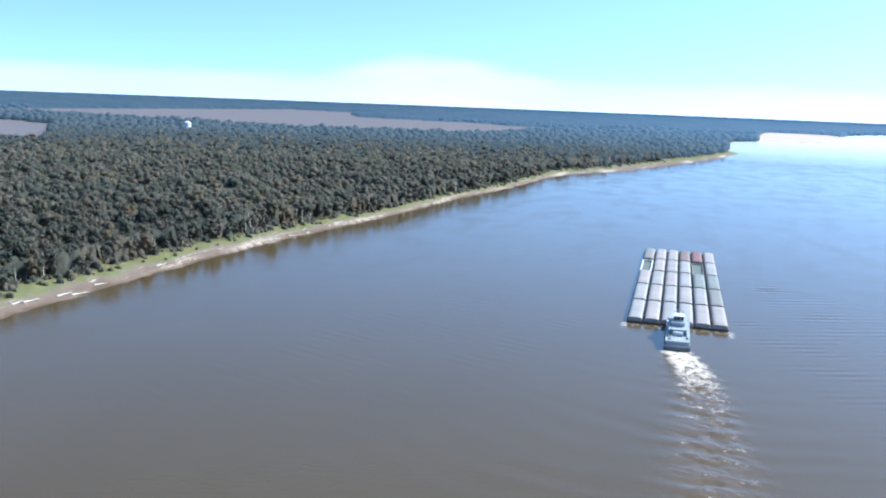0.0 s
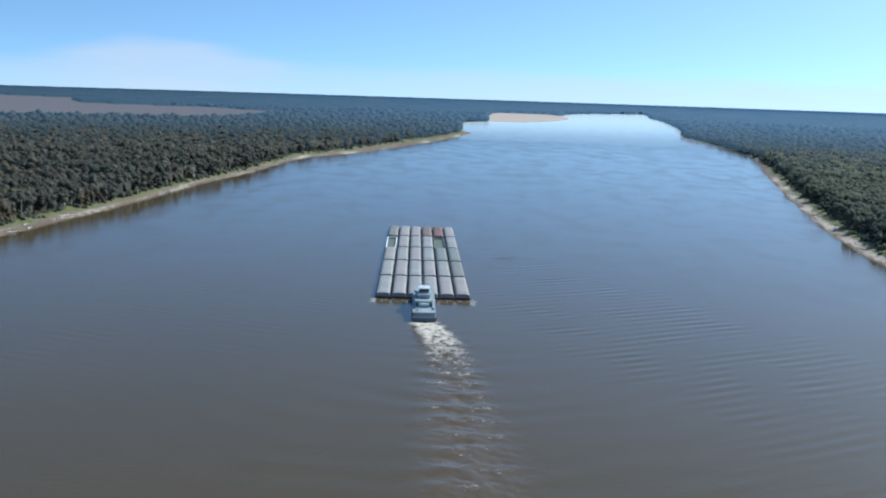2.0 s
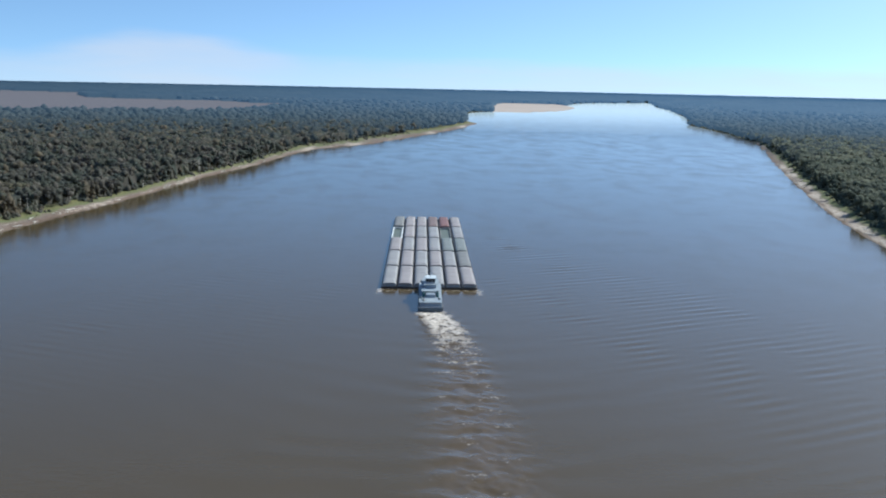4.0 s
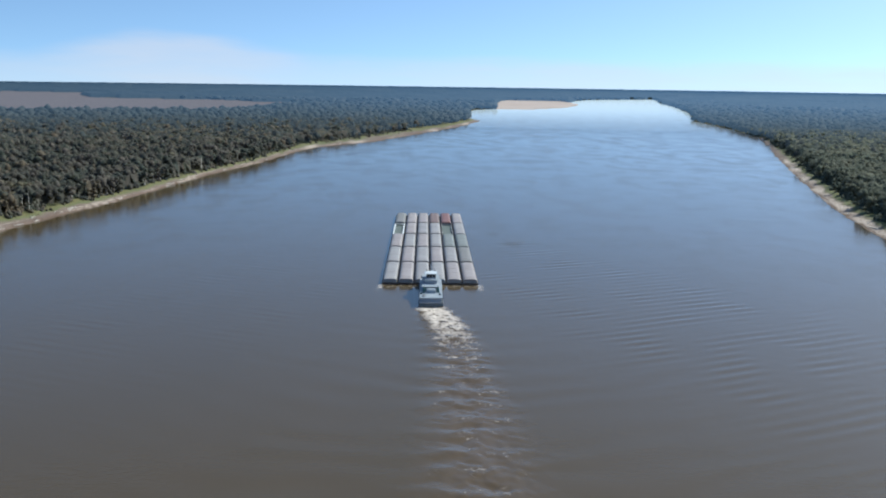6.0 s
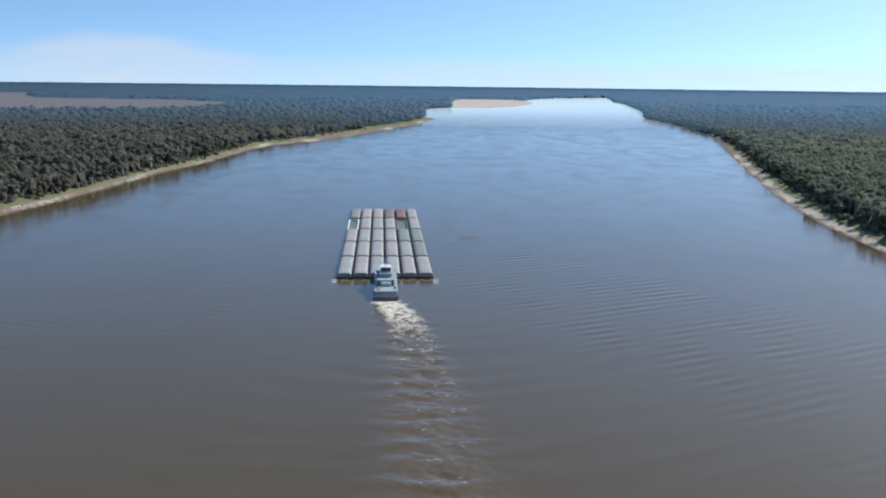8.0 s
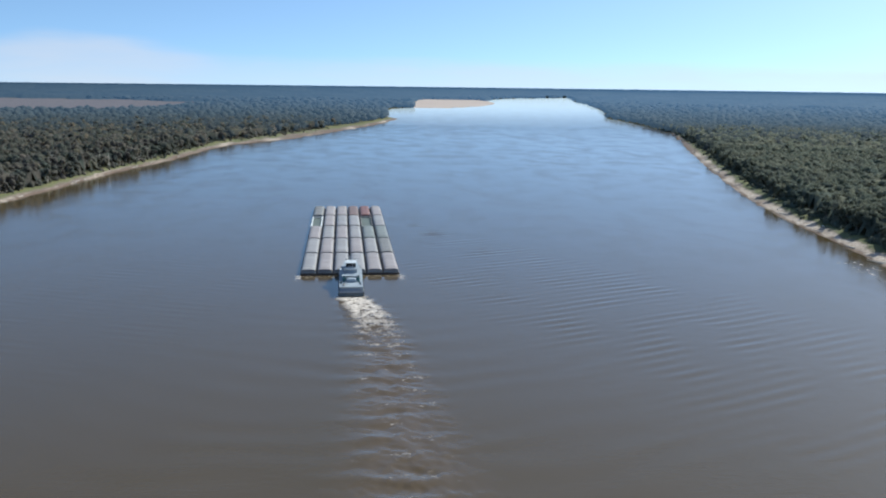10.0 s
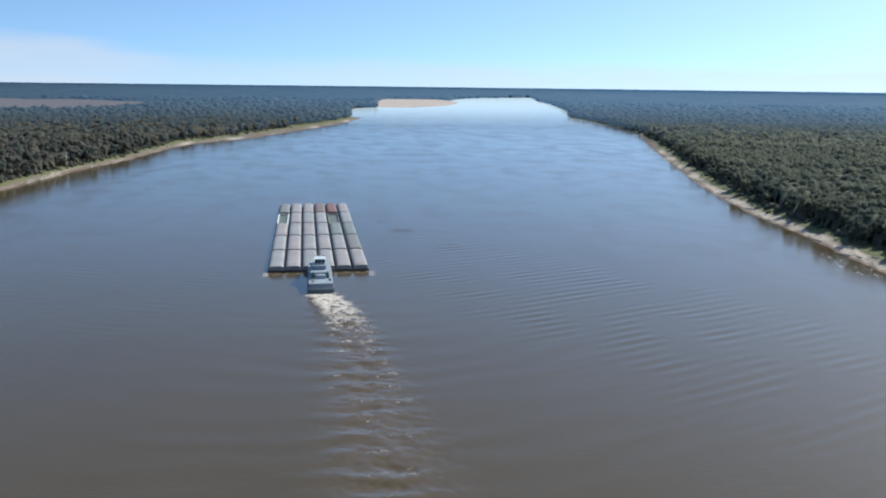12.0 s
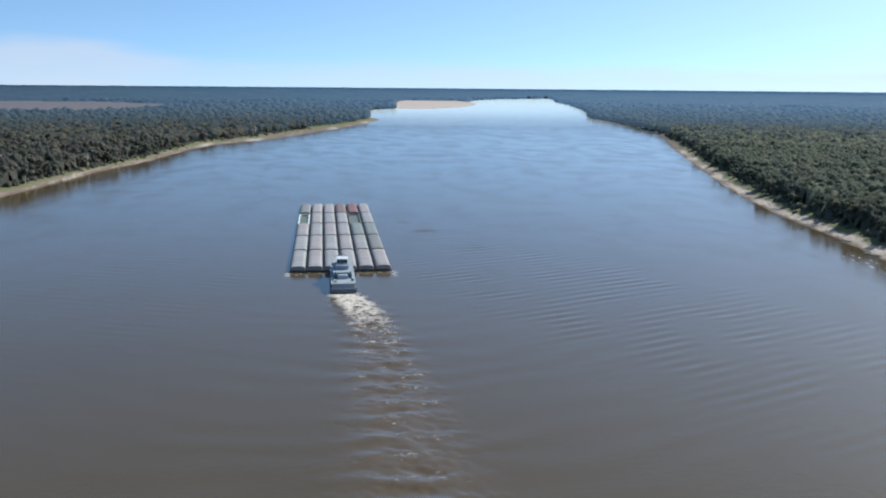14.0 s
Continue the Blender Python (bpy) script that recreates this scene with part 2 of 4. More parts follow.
def foliage_material(name, stops, cell=0.085, single=False, glow=None):
    m = Nodes(name)
    p = m.position()
    flat = m.stretched(p, cell, cell, 0.0)
    hue = m.node("TexVoronoi", Vector=flat, Scale=1.0, Randomness=1.0)
    hue_v = m.node("SeparateColor", Color=hue.outputs["Color"]).outputs["Red"]
    if single:
        hue_v = m.chance()
    stand = m.noise(m.stretched(p, 0.006, 0.006, 0), 1.0, 3)
    v = m.math("ADD", m.math("MULTIPLY", hue_v, 0.72), m.math("MULTIPLY", m.math("SUBTRACT", stand, 0.5), 0.9))
    v = m.math("ADD", v, 0.14)
    col = m.ramp(v, stops)
    col = m.mix(m.math("MULTIPLY", m.island(), 0.22), col, (0.03, 0.036, 0.03))
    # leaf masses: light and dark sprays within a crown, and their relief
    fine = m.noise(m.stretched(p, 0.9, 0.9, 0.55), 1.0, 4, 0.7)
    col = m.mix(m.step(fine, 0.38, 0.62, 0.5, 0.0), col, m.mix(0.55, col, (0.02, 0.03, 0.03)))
    m.put(Base_Color=col, Roughness=0.85, Specular_IOR_Level=0.15)
    if not glow:
        m.bump(fine, 0.5, 1.6)
    if glow:                                             # backdrop woods: haze put in as glow, paler and bluer towards the skyline
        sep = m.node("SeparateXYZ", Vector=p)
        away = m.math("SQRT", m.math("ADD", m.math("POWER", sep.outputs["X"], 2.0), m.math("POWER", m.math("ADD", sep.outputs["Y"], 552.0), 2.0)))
        # the added haze glow is stronger on the sun's side
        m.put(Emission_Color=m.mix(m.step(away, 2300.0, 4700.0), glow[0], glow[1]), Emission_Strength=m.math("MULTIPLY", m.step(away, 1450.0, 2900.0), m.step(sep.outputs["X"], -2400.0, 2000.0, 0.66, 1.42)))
    # leaves let some light through
    thin = m.node("BsdfTranslucent", Color=col)
    both = m.node("MixShader", Fac=0.55)
    out = m.tree.nodes["Material Output"]
    m.tree.links.new(m.bsdf.outputs["BSDF"], both.inputs[1])
    m.tree.links.new(thin.outputs["BSDF"], both.inputs[2])
    m.tree.links.new(both.outputs["Shader"], out.inputs["Surface"])
    return m.mat


def bark_material():
    m = Nodes("pale_bark")
    p = m.coords()
    n = m.noise(m.stretched(p, 3, 3, 0.5), 1.0, 5)
    m.put(Base_Color=m.mix(n, (0.14, 0.115, 0.09), (0.36, 0.32, 0.27)), Roughness=0.9)
    m.bump(n, 0.6, 0.05)
    return m.mat


def painted(name, a, b, rough=0.55, rust=0.0, metal=0.0, scale=0.5, varied=0.0):
    """Weathered paint: two tones, stains that run, rust."""
    m = Nodes(name)
    p = m.coords()
    n = m.noise(p, scale, 5, 0.6)
    runs = m.noise(m.stretched(p, 1.4, 0.25, 0.25), 1.0, 5, 0.65)
    col = m.mix(n, a, b)
    if varied:
        c = m.chance()
        col = m.mix(m.math("MULTIPLY", c, varied), col, (a[0] * 0.62, a[1] * 0.60, a[2] * 0.60))
    col = m.mix(m.math("MULTIPLY", m.step(runs, 0.52, 0.75), 0.45), col, (a[0] * 0.55, a[1] * 0.5, a[2] * 0.46))
    if rust:
        col = m.mix(m.math("MULTIPLY", m.step(m.noise(p, 1.1, 6, 0.7), 0.56, 0.68), rust), col, (0.15, 0.065, 0.035))
    m.put(Base_Color=col, Roughness=rough, Metallic=metal)
    m.bump(n, 0.25, 0.05)
    return m.mat


LEFT_STOPS = [(0.0, (0.087, 0.103, 0.095)), (0.16, (0.120, 0.136, 0.113)), (0.30, (0.194, 0.167, 0.142)), (0.44, (0.132, 0.145, 0.114)),
              (0.58, (0.239, 0.206, 0.174)), (0.70, (0.105, 0.120, 0.106)), (0.82, (0.261, 0.206, 0.145)), (0.92, (0.165, 0.167, 0.114)), (1.0, (0.261, 0.227, 0.141))]
RIGHT_STOPS = [(0.0, (0.161, 0.194, 0.157)), (0.35, (0.213, 0.233, 0.176)), (0.6, (0.248, 0.256, 0.187)), (0.85, (0.276, 0.271, 0.200)),
               (1.0, (0.293, 0.273, 0.194))]
M_WATER = water_material()
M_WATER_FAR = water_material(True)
M_GROUND = ground_material()
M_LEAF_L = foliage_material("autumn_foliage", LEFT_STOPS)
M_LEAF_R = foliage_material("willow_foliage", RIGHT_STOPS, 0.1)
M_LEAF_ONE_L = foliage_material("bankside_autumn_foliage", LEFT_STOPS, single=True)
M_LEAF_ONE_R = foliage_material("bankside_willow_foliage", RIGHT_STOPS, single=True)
# distance haze is put into these bluish base colours, and more as glow
FAR_HAZE_STOPS = [(0.0, (0.074, 0.092, 0.094)), (0.4, (0.105, 0.108, 0.100)), (0.7, (0.086, 0.104, 0.104)), (1.0, (0.128, 0.122, 0.110))]
HAZE_GLOW = ((0.046, 0.074, 0.112), (0.072, 0.138, 0.250))
M_FAR = foliage_material("distant_woods_haze_glow", FAR_HAZE_STOPS, 0.05, glow=HAZE_GLOW)
M_SKYLINE = foliage_material("skyline_woods_haze_glow", [(0.0, (0.040, 0.058, 0.070)), (0.5, (0.055, 0.072, 0.078)), (1.0, (0.070, 0.084, 0.086))], 0.008, glow=HAZE_GLOW)
M_SNAG = painted("bleached_dead_wood", (0.42, 0.39, 0.34), (0.55, 0.51, 0.45), 0.9)
M_BARK = bark_material()
M_HULL = painted("barge_hull_paint", (0.045, 0.036, 0.032), (0.085, 0.062, 0.050), 0.6, 0.6)
M_DECK = painted("barge_deck_paint", (0.075, 0.065, 0.06), (0.125, 0.108, 0.098), 0.75, 0.5)
M_COAMING = painted("coaming_paint", (0.30, 0.28, 0.265), (0.40, 0.37, 0.35), 0.6, 0.4)
M_COAMING_WHITE = painted("white_coaming_paint", (0.62, 0.63, 0.62), (0.74, 0.74, 0.72), 0.5, 0.2)
M_COVER = painted("pale_fibreglass_cover", (0.245, 0.235, 0.232), (0.33, 0.305, 0.30), 0.55, 0.22, varied=0.35)
M_COVER_PINK = painted("weathered_pinkish_cover", (0.255, 0.226, 0.224), (0.335, 0.294, 0.288), 0.6, 0.3, varied=0.3)
M_COVER_DARK = painted("dark_grey_cover", (0.16, 0.155, 0.15), (0.22, 0.21, 0.20), 0.6, 0.3, varied=0.2)
M_COVER_GREEN = painted("grey_green_cover", (0.155, 0.168, 0.162), (0.215, 0.225, 0.215), 0.6, 0.15, varied=0.2)
M_COVER_BROWN = painted("brown_steel_cover", (0.15, 0.105, 0.095), (0.21, 0.145, 0.13), 0.6, 0.5, varied=0.2)
M_COVER_RED = painted("red_oxide_cover", (0.16, 0.078, 0.072), (0.22, 0.11, 0.098), 0.6, 0.4, varied=0.2)
M_HOLD = painted("hopper_lining", (0.075, 0.095, 0.085), (0.12, 0.14, 0.125), 0.7, 0.4)
M_WHITE = painted("white_boat_paint", (0.29, 0.315, 0.345), (0.38, 0.40, 0.43), 0.45, 0.08)
M_ROOF = painted("clean_white_roof_paint", (0.50, 0.53, 0.55), (0.60, 0.62, 0.63), 0.45, 0.05)
M_BOATDECK = painted("blue_grey_boat_deck", (0.25, 0.285, 0.325), (0.34, 0.375, 0.41), 0.6, 0.1)
M_BOATHULL = painted("dark_boat_hull", (0.05, 0.075, 0.095), (0.08, 0.11, 0.13), 0.45, 0.2)
M_TEAL = painted("teal_funnel_paint", (0.035, 0.11, 0.115), (0.06, 0.15, 0.155), 0.45, 0.1)
M_STEEL = painted("worn_steel", (0.22, 0.21, 0.20), (0.34, 0.33, 0.31), 0.45, 0.3, 0.7)
M_RUBBER = painted("black_rubber", (0.018, 0.018, 0.018), (0.03, 0.03, 0.03), 0.8)


def glass_material():
    m = Nodes("dark_window_glass")
    m.put(Base_Color=(0.02, 0.03, 0.035), Roughness=0.06, IOR=1.5)
    return m.mat


M_GLASS = glass_material()


# ---- the lie of the land ----
# Plan in metres: the tow heads along +y, its square sterns at y = 0, the water at z = 0.
REF = (-6.0, -552.0)
NEAR, DEEP = 2600.0, 2300.0


def drawn_in(x, y, z):
    """Land past 2.6 km is drawn in towards 4.9 km on a slope that rises to the skyline, since the view ends at 5 km."""
    dx, dy = x - REF[0], y - REF[1]
    d = np.maximum(np.hypot(dx, dy), 1e-6)
    r = np.where(d > NEAR, NEAR + DEEP * (1 - np.exp(-np.maximum(d - NEAR, 0) / DEEP)), d)
    s = r / d
    rise = np.where(d > NEAR, 128 * (1 - s) - r * (d - NEAR) / (2 * 6371000), 0)
    return REF[0] + dx * s, REF[1] + dy * s, rise + z * s, s


LEFT_BANK = [(-470, -9000), (-430, -1500), (-400, -700), (-395, -300), (-391, -145), (-388, -60), (-384, 24), (-378, 105), (-367, 206), (-350, 300),
             (-336, 390), (-326, 469), (-317, 563), (-305, 646), (-290, 741), (-268, 843), (-260, 927), (-251, 1023), (-220, 1176),
             (-172, 1260), (-120, 1353), (-63, 1528), (4, 1739), (88, 2013), (150, 2300), (188, 2480)]
FAR_BANK = [(150, 2640), (168, 2788), (193, 3369), (242, 3712), (327, 3740), (515, 3810), (744, 4186), (900, 4700), (985, 5150),
            (1000, 5600), (1150, 6200), (1351, 6707), (2048, 7390)]
RIGHT_BANK = [(1887, 6580), (1661, 5712), (1543, 4944), (1226, 3524), (1053, 2889), (981, 2669), (955, 2325), (880, 1804), (868, 1716),
              (762, 1373), (650, 1042), (590, 850), (531, 664), (449, 379), (418, 254), (404, 174), (394, 111), (386, 63), (374, 6),
              (362, -55), (345, -250), (330, -700), (350, -1500), (380, -9000)]
SAND_BAR = [(330, 3700), (515, 3800), (744, 4180), (900, 4695), (990, 5150), (1010, 5600), (1000, 6050), (834, 6150), (560, 6000), (430, 4900)]
FIELD = [(-1200, 2600), (-1022, 2690), (-851, 2760), (-798, 2930), (-740, 3250), (-690, 3700), (-760, 4690), (-991, 4640), (-1232, 4984), (-1756, 5080),
         (-2164, 5200), (-2500, 5900), (-2874, 7037), (-3700, 7300), (-3700, 3300), (-2700, 2900), (-2000, 2700), (-1500, 2450)]
SMALL_FIELD = [(-1420, 1000), (-1400, 1130), (-2104, 2015), (-2500, 2200), (-2400, 1700)]


def inside(poly, x, y):
    res = np.zeros(x.shape, bool)
    for (x0, y0), (x1, y1) in zip(poly, poly[1:] + poly[:1]):
        if y0 != y1:
            res ^= ((y0 > y) != (y1 > y)) & (x < (x1 - x0) * (y - y0) / (y1 - y0) + x0)
    return res


def distance(line, x, y):
    best = np.full(x.shape, 1e12)
    for (x0, y0), (x1, y1) in zip(line, line[1:]):
        dx, dy = x1 - x0, y1 - y0
        t = np.clip(((x - x0) * dx + (y - y0) * dy) / (dx * dx + dy * dy), 0, 1)
        best = np.minimum(best, (x - x0 - t * dx) ** 2 + (y - y0 - t * dy) ** 2)
    return np.sqrt(best)


def wobble(x, y, size, seed):
    """Smooth plan noise, -1 to 1."""
    r = np.random.RandomState(seed)
    v = 0
    for k in range(7):
        a, ph, w = r.uniform(0, 6.28), r.uniform(0, 6.28), r.uniform(0.6, 1.9) / size
        v = v + np.sin((x * math.cos(a) + y * math.sin(a)) * w * 6.28 + ph + 1.7 * np.sin((x * math.sin(a) - y * math.cos(a)) * w * 3.1 + ph))
    return v / 3.6


RIVER = LEFT_BANK + FAR_BANK + RIGHT_BANK


def inland(x, y):
    """Metres from the water's edge, negative over the river; and the width of the open shore there."""
    line = distance(LEFT_BANK + FAR_BANK + RIGHT_BANK, x, y)
    s = np.where(inside(RIVER, x, y), -line, line)
    s = s + wobble(x, y, 70, 3) * np.clip(np.abs(y) / 800, 0.6, 2) * 2.6 * (y < 3500) + wobble(x, y, 21, 5) * 1.1
    left = np.interp(y, [-600, 300, 480, 760, 800, 1050, 1200, 1350, 1650, 2000, 2450, 2700], [40, 37, 20, 18, 26, 24, 55, 88, 90, 62, 36, 5])
    right = np.interp(y, [-600, -50, 50, 120, 300, 1040, 1250, 1650, 1750], [33, 30, 26, 24, 29, 32, 24, 12, 1.5])
    right = right * (1 + 0.22 * wobble(x, y, 90, 71) + 0.16 * wobble(x, y, 28, 72))
    left = left * (1 + 0.22 * wobble(x, y, 120, 73) + 0.18 * wobble(x, y, 32, 74))
    margin = np.where(x < 250 + np.maximum(y - 2300, 0) * 0.25, left, right)
    return s, margin


def ground_height(s, margin):
    t = s / margin
    z = np.interp(t, [-4, 0, 0.15, 0.45, 0.62, 0.85, 1.0, 1.6], [-6, 0, 0.7, 2.0, 3.3, 4.1, 5.0, 5.6])
    return np.where(s < 0, np.maximum(s * 0.14, -5), z * np.clip(margin / 14, 0.2, 1))


def mesh_of(name, verts, faces, material, smooth=False):
    """A mesh from arrays of places and of equal-sided faces."""
    me = bpy.data.meshes.new(name)
    n = faces.shape[1]
    me.vertices.add(len(verts))
    me.vertices.foreach_set("co", np.ascontiguousarray(verts, np.float32).ravel())
    me.loops.add(faces.size)
    me.loops.foreach_set("vertex_index", np.ascontiguousarray(faces, np.int32).ravel())
    me.polygons.add(len(faces))
    me.polygons.foreach_set("loop_start", np.arange(0, faces.size, n, dtype=np.int32))
    if smooth:
        me.polygons.foreach_set("use_smooth", np.ones(len(faces), bool))
    me.update(calc_edges=True)
    me.materials.append(material)
    return me


def rings(radii, bearings):
    """Plan places of a polar net round REF, with its quads."""
    d, a = np.meshgrid(np.array(radii), np.radians(np.array(bearings)), indexing="ij")
    x, y = REF[0] + d * np.sin(a), REF[1] + d * np.cos(a)
    nr, na = d.shape
    i, j = np.meshgrid(np.arange(nr - 1), np.arange(na), indexing="ij")
    k = (j + 1) % na
    quads = np.stack([i * na + j, i * na + k, (i + 1) * na + k, (i + 1) * na + j], -1)[..., ::-1].reshape(-1, 4)
    return x.ravel(), y.ravel(), quads


def spread(*pieces):
    out = []
    for lo, hi, ratio in pieces:
        n = max(2, int(math.log(hi / lo) / math.log(ratio)))
        out += list(np.exp(np.linspace(math.log(lo), math.log(hi), n, endpoint=False)))
    return out + [pieces[-1][1]]


def build_ground():
    bearings = list(np.arange(-47, 43.01, 0.2)) + list(np.arange(48, 312, 6.0))
    x, y, quads = rings(spread((0.01, 2, 20.0))[:-1] + spread((2, 300, 1.25), (300, 3600, 1.015), (3600, 40000, 1.035)), bearings)
    s, margin = inland(x, y)
    z = ground_height(s, margin)
    bar = inside(SAND_BAR, x, y)
    field = inside(FIELD, x, y) | inside(SMALL_FIELD, x, y)
    z = np.where(bar, np.minimum(z, 2.2), z)
    z = z + np.where(s > 2, wobble(x, y, 30, 8) * 0.5 * np.clip(s / 20, 0, 1), 0)
    # slumped shelves of the cut bank
    z = z + np.where((s > 3) & (s < margin), np.clip(wobble(x, y, 16, 11), 0, 1) * 0.9, 0)
    gx, gy, gz, _ = drawn_in(x, y, z)
    me = mesh_of("ground", np.stack([gx, gy, gz], -1), quads, M_GROUND, True)
    bank = np.where((margin < 8) & (s > -4), 1.3, np.clip(s / margin, -1, 3))
    slump = np.zeros(x.shape)
    for cx, cy, lx, ly in ((-312, 600, 14, 22), (-300, 815, 16, 24), (-272, 1085, 16, 34), (-235, 1180, 18, 50), (-150, 1330, 16, 60), (20, 1810, 14, 60),
                           (120, 2240, 12, 80), (-378, 150, 8, 40), (-345, 350, 8, 40), (635, 970, 20, 70), (595, 830, 20, 80), (548, 690, 20, 80), (505, 540, 20, 80),
                           (462, 400, 20, 70), (432, 280, 18, 60), (415, 190, 16, 60), (402, 100, 16, 60), (388, 20, 16, 60), (374, -50, 16, 60)):
        slump = np.maximum(slump, np.exp(-((x - cx) / lx) ** 2 - ((y - cy) / ly) ** 2))
    slump = slump * (s > 3)
    for key, value in (("bank", bank), ("slump", slump), ("sand", bar * 1.0), ("field", field * 1.0)):
        me.attributes.new(key, "FLOAT", "POINT").data.foreach_set("value", value.astype(np.float32))
    return tagged(new("ground", me), "low river plain with sandy banks, grass and dark woodland soil", "ground", kind="structure")


def wave_height(x, y):
    """Waves that the tow sends out: a fan to both sides, and cross waves behind the screws."""
    h = np.zeros(x.shape)
    k = 2 * math.pi / 8.5
    for side, amp in ((1, 0.28), (-1, 0.06)):
        for x0, y0, a in ((33, 250, 1.0), (33, 60, 0.5)):
            u, v = side * x - x0, y0 - y                    # out from the tow's side; back from the source
            back = np.maximum(v, 1)
            off = (u - back * 0.42) / (10 + back * 0.11)
            env = np.exp(-off ** 2) * np.clip(v / 60, 0, 1) * np.exp(-back / 650)
            h += amp * a * env * np.cos(k * (v * 0.90 + u * 0.36) + 0.4 * wobble(x, y, 160, 21)) * np.clip(0.45 + 0.9 * wobble(x, y, 75, 23), 0, 1.3)
    back = -58 - y
    axis = 17 * (1 - np.exp(-np.maximum(back, 0) / 50))
    u = x - axis
    env = np.clip(back / 40, 0, 1) * np.exp(-((u + 3) / (8 + np.maximum(back, 0) * 0.04)) ** 2) * np.exp(-back / 700)
    h += 0.62 * env * np.cos(2 * math.pi / 16.0 * (back + u * u / (400 + np.maximum(back, 0))) + 1.1 * wobble(x, y, 60, 27)) * (0.7 + 0.6 * wobble(x, y, 34, 25))
    env = np.clip(back / 90, 0, 1) * np.exp(-(u / (40 + np.maximum(back, 0) * 0.5)) ** 2)
    h += 0.08 * env * np.cos(2 * math.pi / 24.0 * (back + u * u / (200 + np.maximum(back, 0))) + 1.5 * wobble(x, y, 140, 28)) * (0.6 + 0.6 * wobble(x, y, 80, 29))
    wash = np.exp(-(u / (8 + np.maximum(back, 0) * 0.045)) ** 2) * np.clip((back + 2) / 6, 0, 1) * np.exp(-np.maximum(back, 0) / 260)
    h += wash * (0.5 * wobble(x, y, 10, 31) + 0.42 * wobble(x, y, 5.5, 33))
    return h


def build_river():
    bearings = list(np.arange(-44, 40.01, 0.25)) + list(np.arange(46, 316, 6.0))
    radii = [0.01] + spread((2, 215, 1.3))[:-1] + list(np.arange(215, 900, 1.25)) + spread((900, 9000, 1.025))
    x, y, quads = rings(radii, bearings)
    s, _ = inland(x, y)
    keep = s[quads].min(1) < 25
    gx, gy, gz, _ = drawn_in(x, y, np.zeros(x.shape))
    d = np.hypot(x - REF[0], y - REF[1])
    gz = gz + np.where((d > 150) & (d < 1000), wave_height(x, y) * np.clip((1000 - d) / 200, 0, 1), 0)
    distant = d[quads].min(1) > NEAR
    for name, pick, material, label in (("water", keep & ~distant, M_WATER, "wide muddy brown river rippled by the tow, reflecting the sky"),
                                        ("backdrop", keep & distant, M_WATER_FAR, "far reach of the river below the skyline, pale with added sky glow")):
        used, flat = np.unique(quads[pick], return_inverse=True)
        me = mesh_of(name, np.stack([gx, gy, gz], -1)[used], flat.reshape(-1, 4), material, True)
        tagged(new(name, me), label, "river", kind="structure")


build_ground()
build_river()


# ---- small builders ----
def box(bm, x0, x1, y0, y1, z0, z1, cut=0.0):
    """A box with its edges cut by a chamfer."""
    ret = bmesh.ops.create_cube(bm, size=1.0)
    for v in ret["verts"]:
        v.co = (x0 + (v.co.x + 0.5) * (x1 - x0), y0 + (v.co.y + 0.5) * (y1 - y0), z0 + (v.co.z + 0.5) * (z1 - z0))
    if cut:
        edges = list({e for v in ret["verts"] for e in v.link_edges})
        bmesh.ops.bevel(bm, geom=edges, offset=cut, segments=1, affect="EDGES")


def rod(bm, a, b, r, r2=None, n=8):
    a, b = Vector(a), Vector(b)
    m = Matrix.Translation((a + b) / 2) @ (b - a).to_track_quat("Z", "Y").to_matrix().to_4x4()
    bmesh.ops.create_cone(bm, cap_ends=True, segments=n, radius1=r, radius2=r if r2 is None else r2, depth=(b - a).length, matrix=m)


def mesh_from(name, bm, material, smooth=False):
    me = bpy.data.meshes.new(name)
    bm.to_mesh(me)
    bm.free()
    me.materials.append(material)
    if smooth:
        me.polygons.foreach_set("use_smooth", np.ones(len(me.polygons), bool))
    return me


def part(name, bm, material, parent, label="", smooth=False):
    data = bm if isinstance(bm, bpy.types.Mesh) else mesh_from(name, bm, material, smooth)
    ob = new(name, data)
    ob.parent = parent
    if label:
        ob["label"] = label
    return ob


# ---- the tow: thirty hopper barges, six abreast and five long ----
BW, BL = 10.72, 59.4
HALF = 5.28
C0, C1 = 1.4, BL - 2.7              # where the hold begins and ends along the barge


def hull_mesh(raked):
    bm = bmesh.new()
    y0, y1 = 0.12, BL - 0.12
    nose = 7.0 if raked else 1.2
    ring = [(y0, -2.4), (y1 - nose, -2.4), (y1, 0.25 if raked else -1.2), (y1, 1.3), (y0, 1.3)]
    sides = [[bm.verts.new((sx * HALF, y, z)) for y, z in ring] for sx in (-1, 1)]
    bm.faces.new(sides[0])
    bm.faces.new(sides[1][::-1])
    for i in range(5):
        j = (i + 1) % 5
        bm.faces.new((sides[0][j], sides[0][i], sides[1][i], sides[1][j]))
    bmesh.ops.recalc_face_normals(bm, faces=bm.faces)
    bmesh.ops.bevel(bm, geom=[e for e in bm.edges if abs(e.verts[0].co.x - e.verts[1].co.x) < 0.01], offset=0.25, segments=2, affect="EDGES")
    # rubbing strakes along the sides
    for sx in (-1, 1):
        for z in (0.45, 1.0):
            box(bm, sx * HALF - 0.05, sx * HALF + 0.05, 1.5, BL - 1.5 - (nose if raked else 0), z - 0.09, z + 0.09)
    return mesh_from("hull", bm, M_HULL)


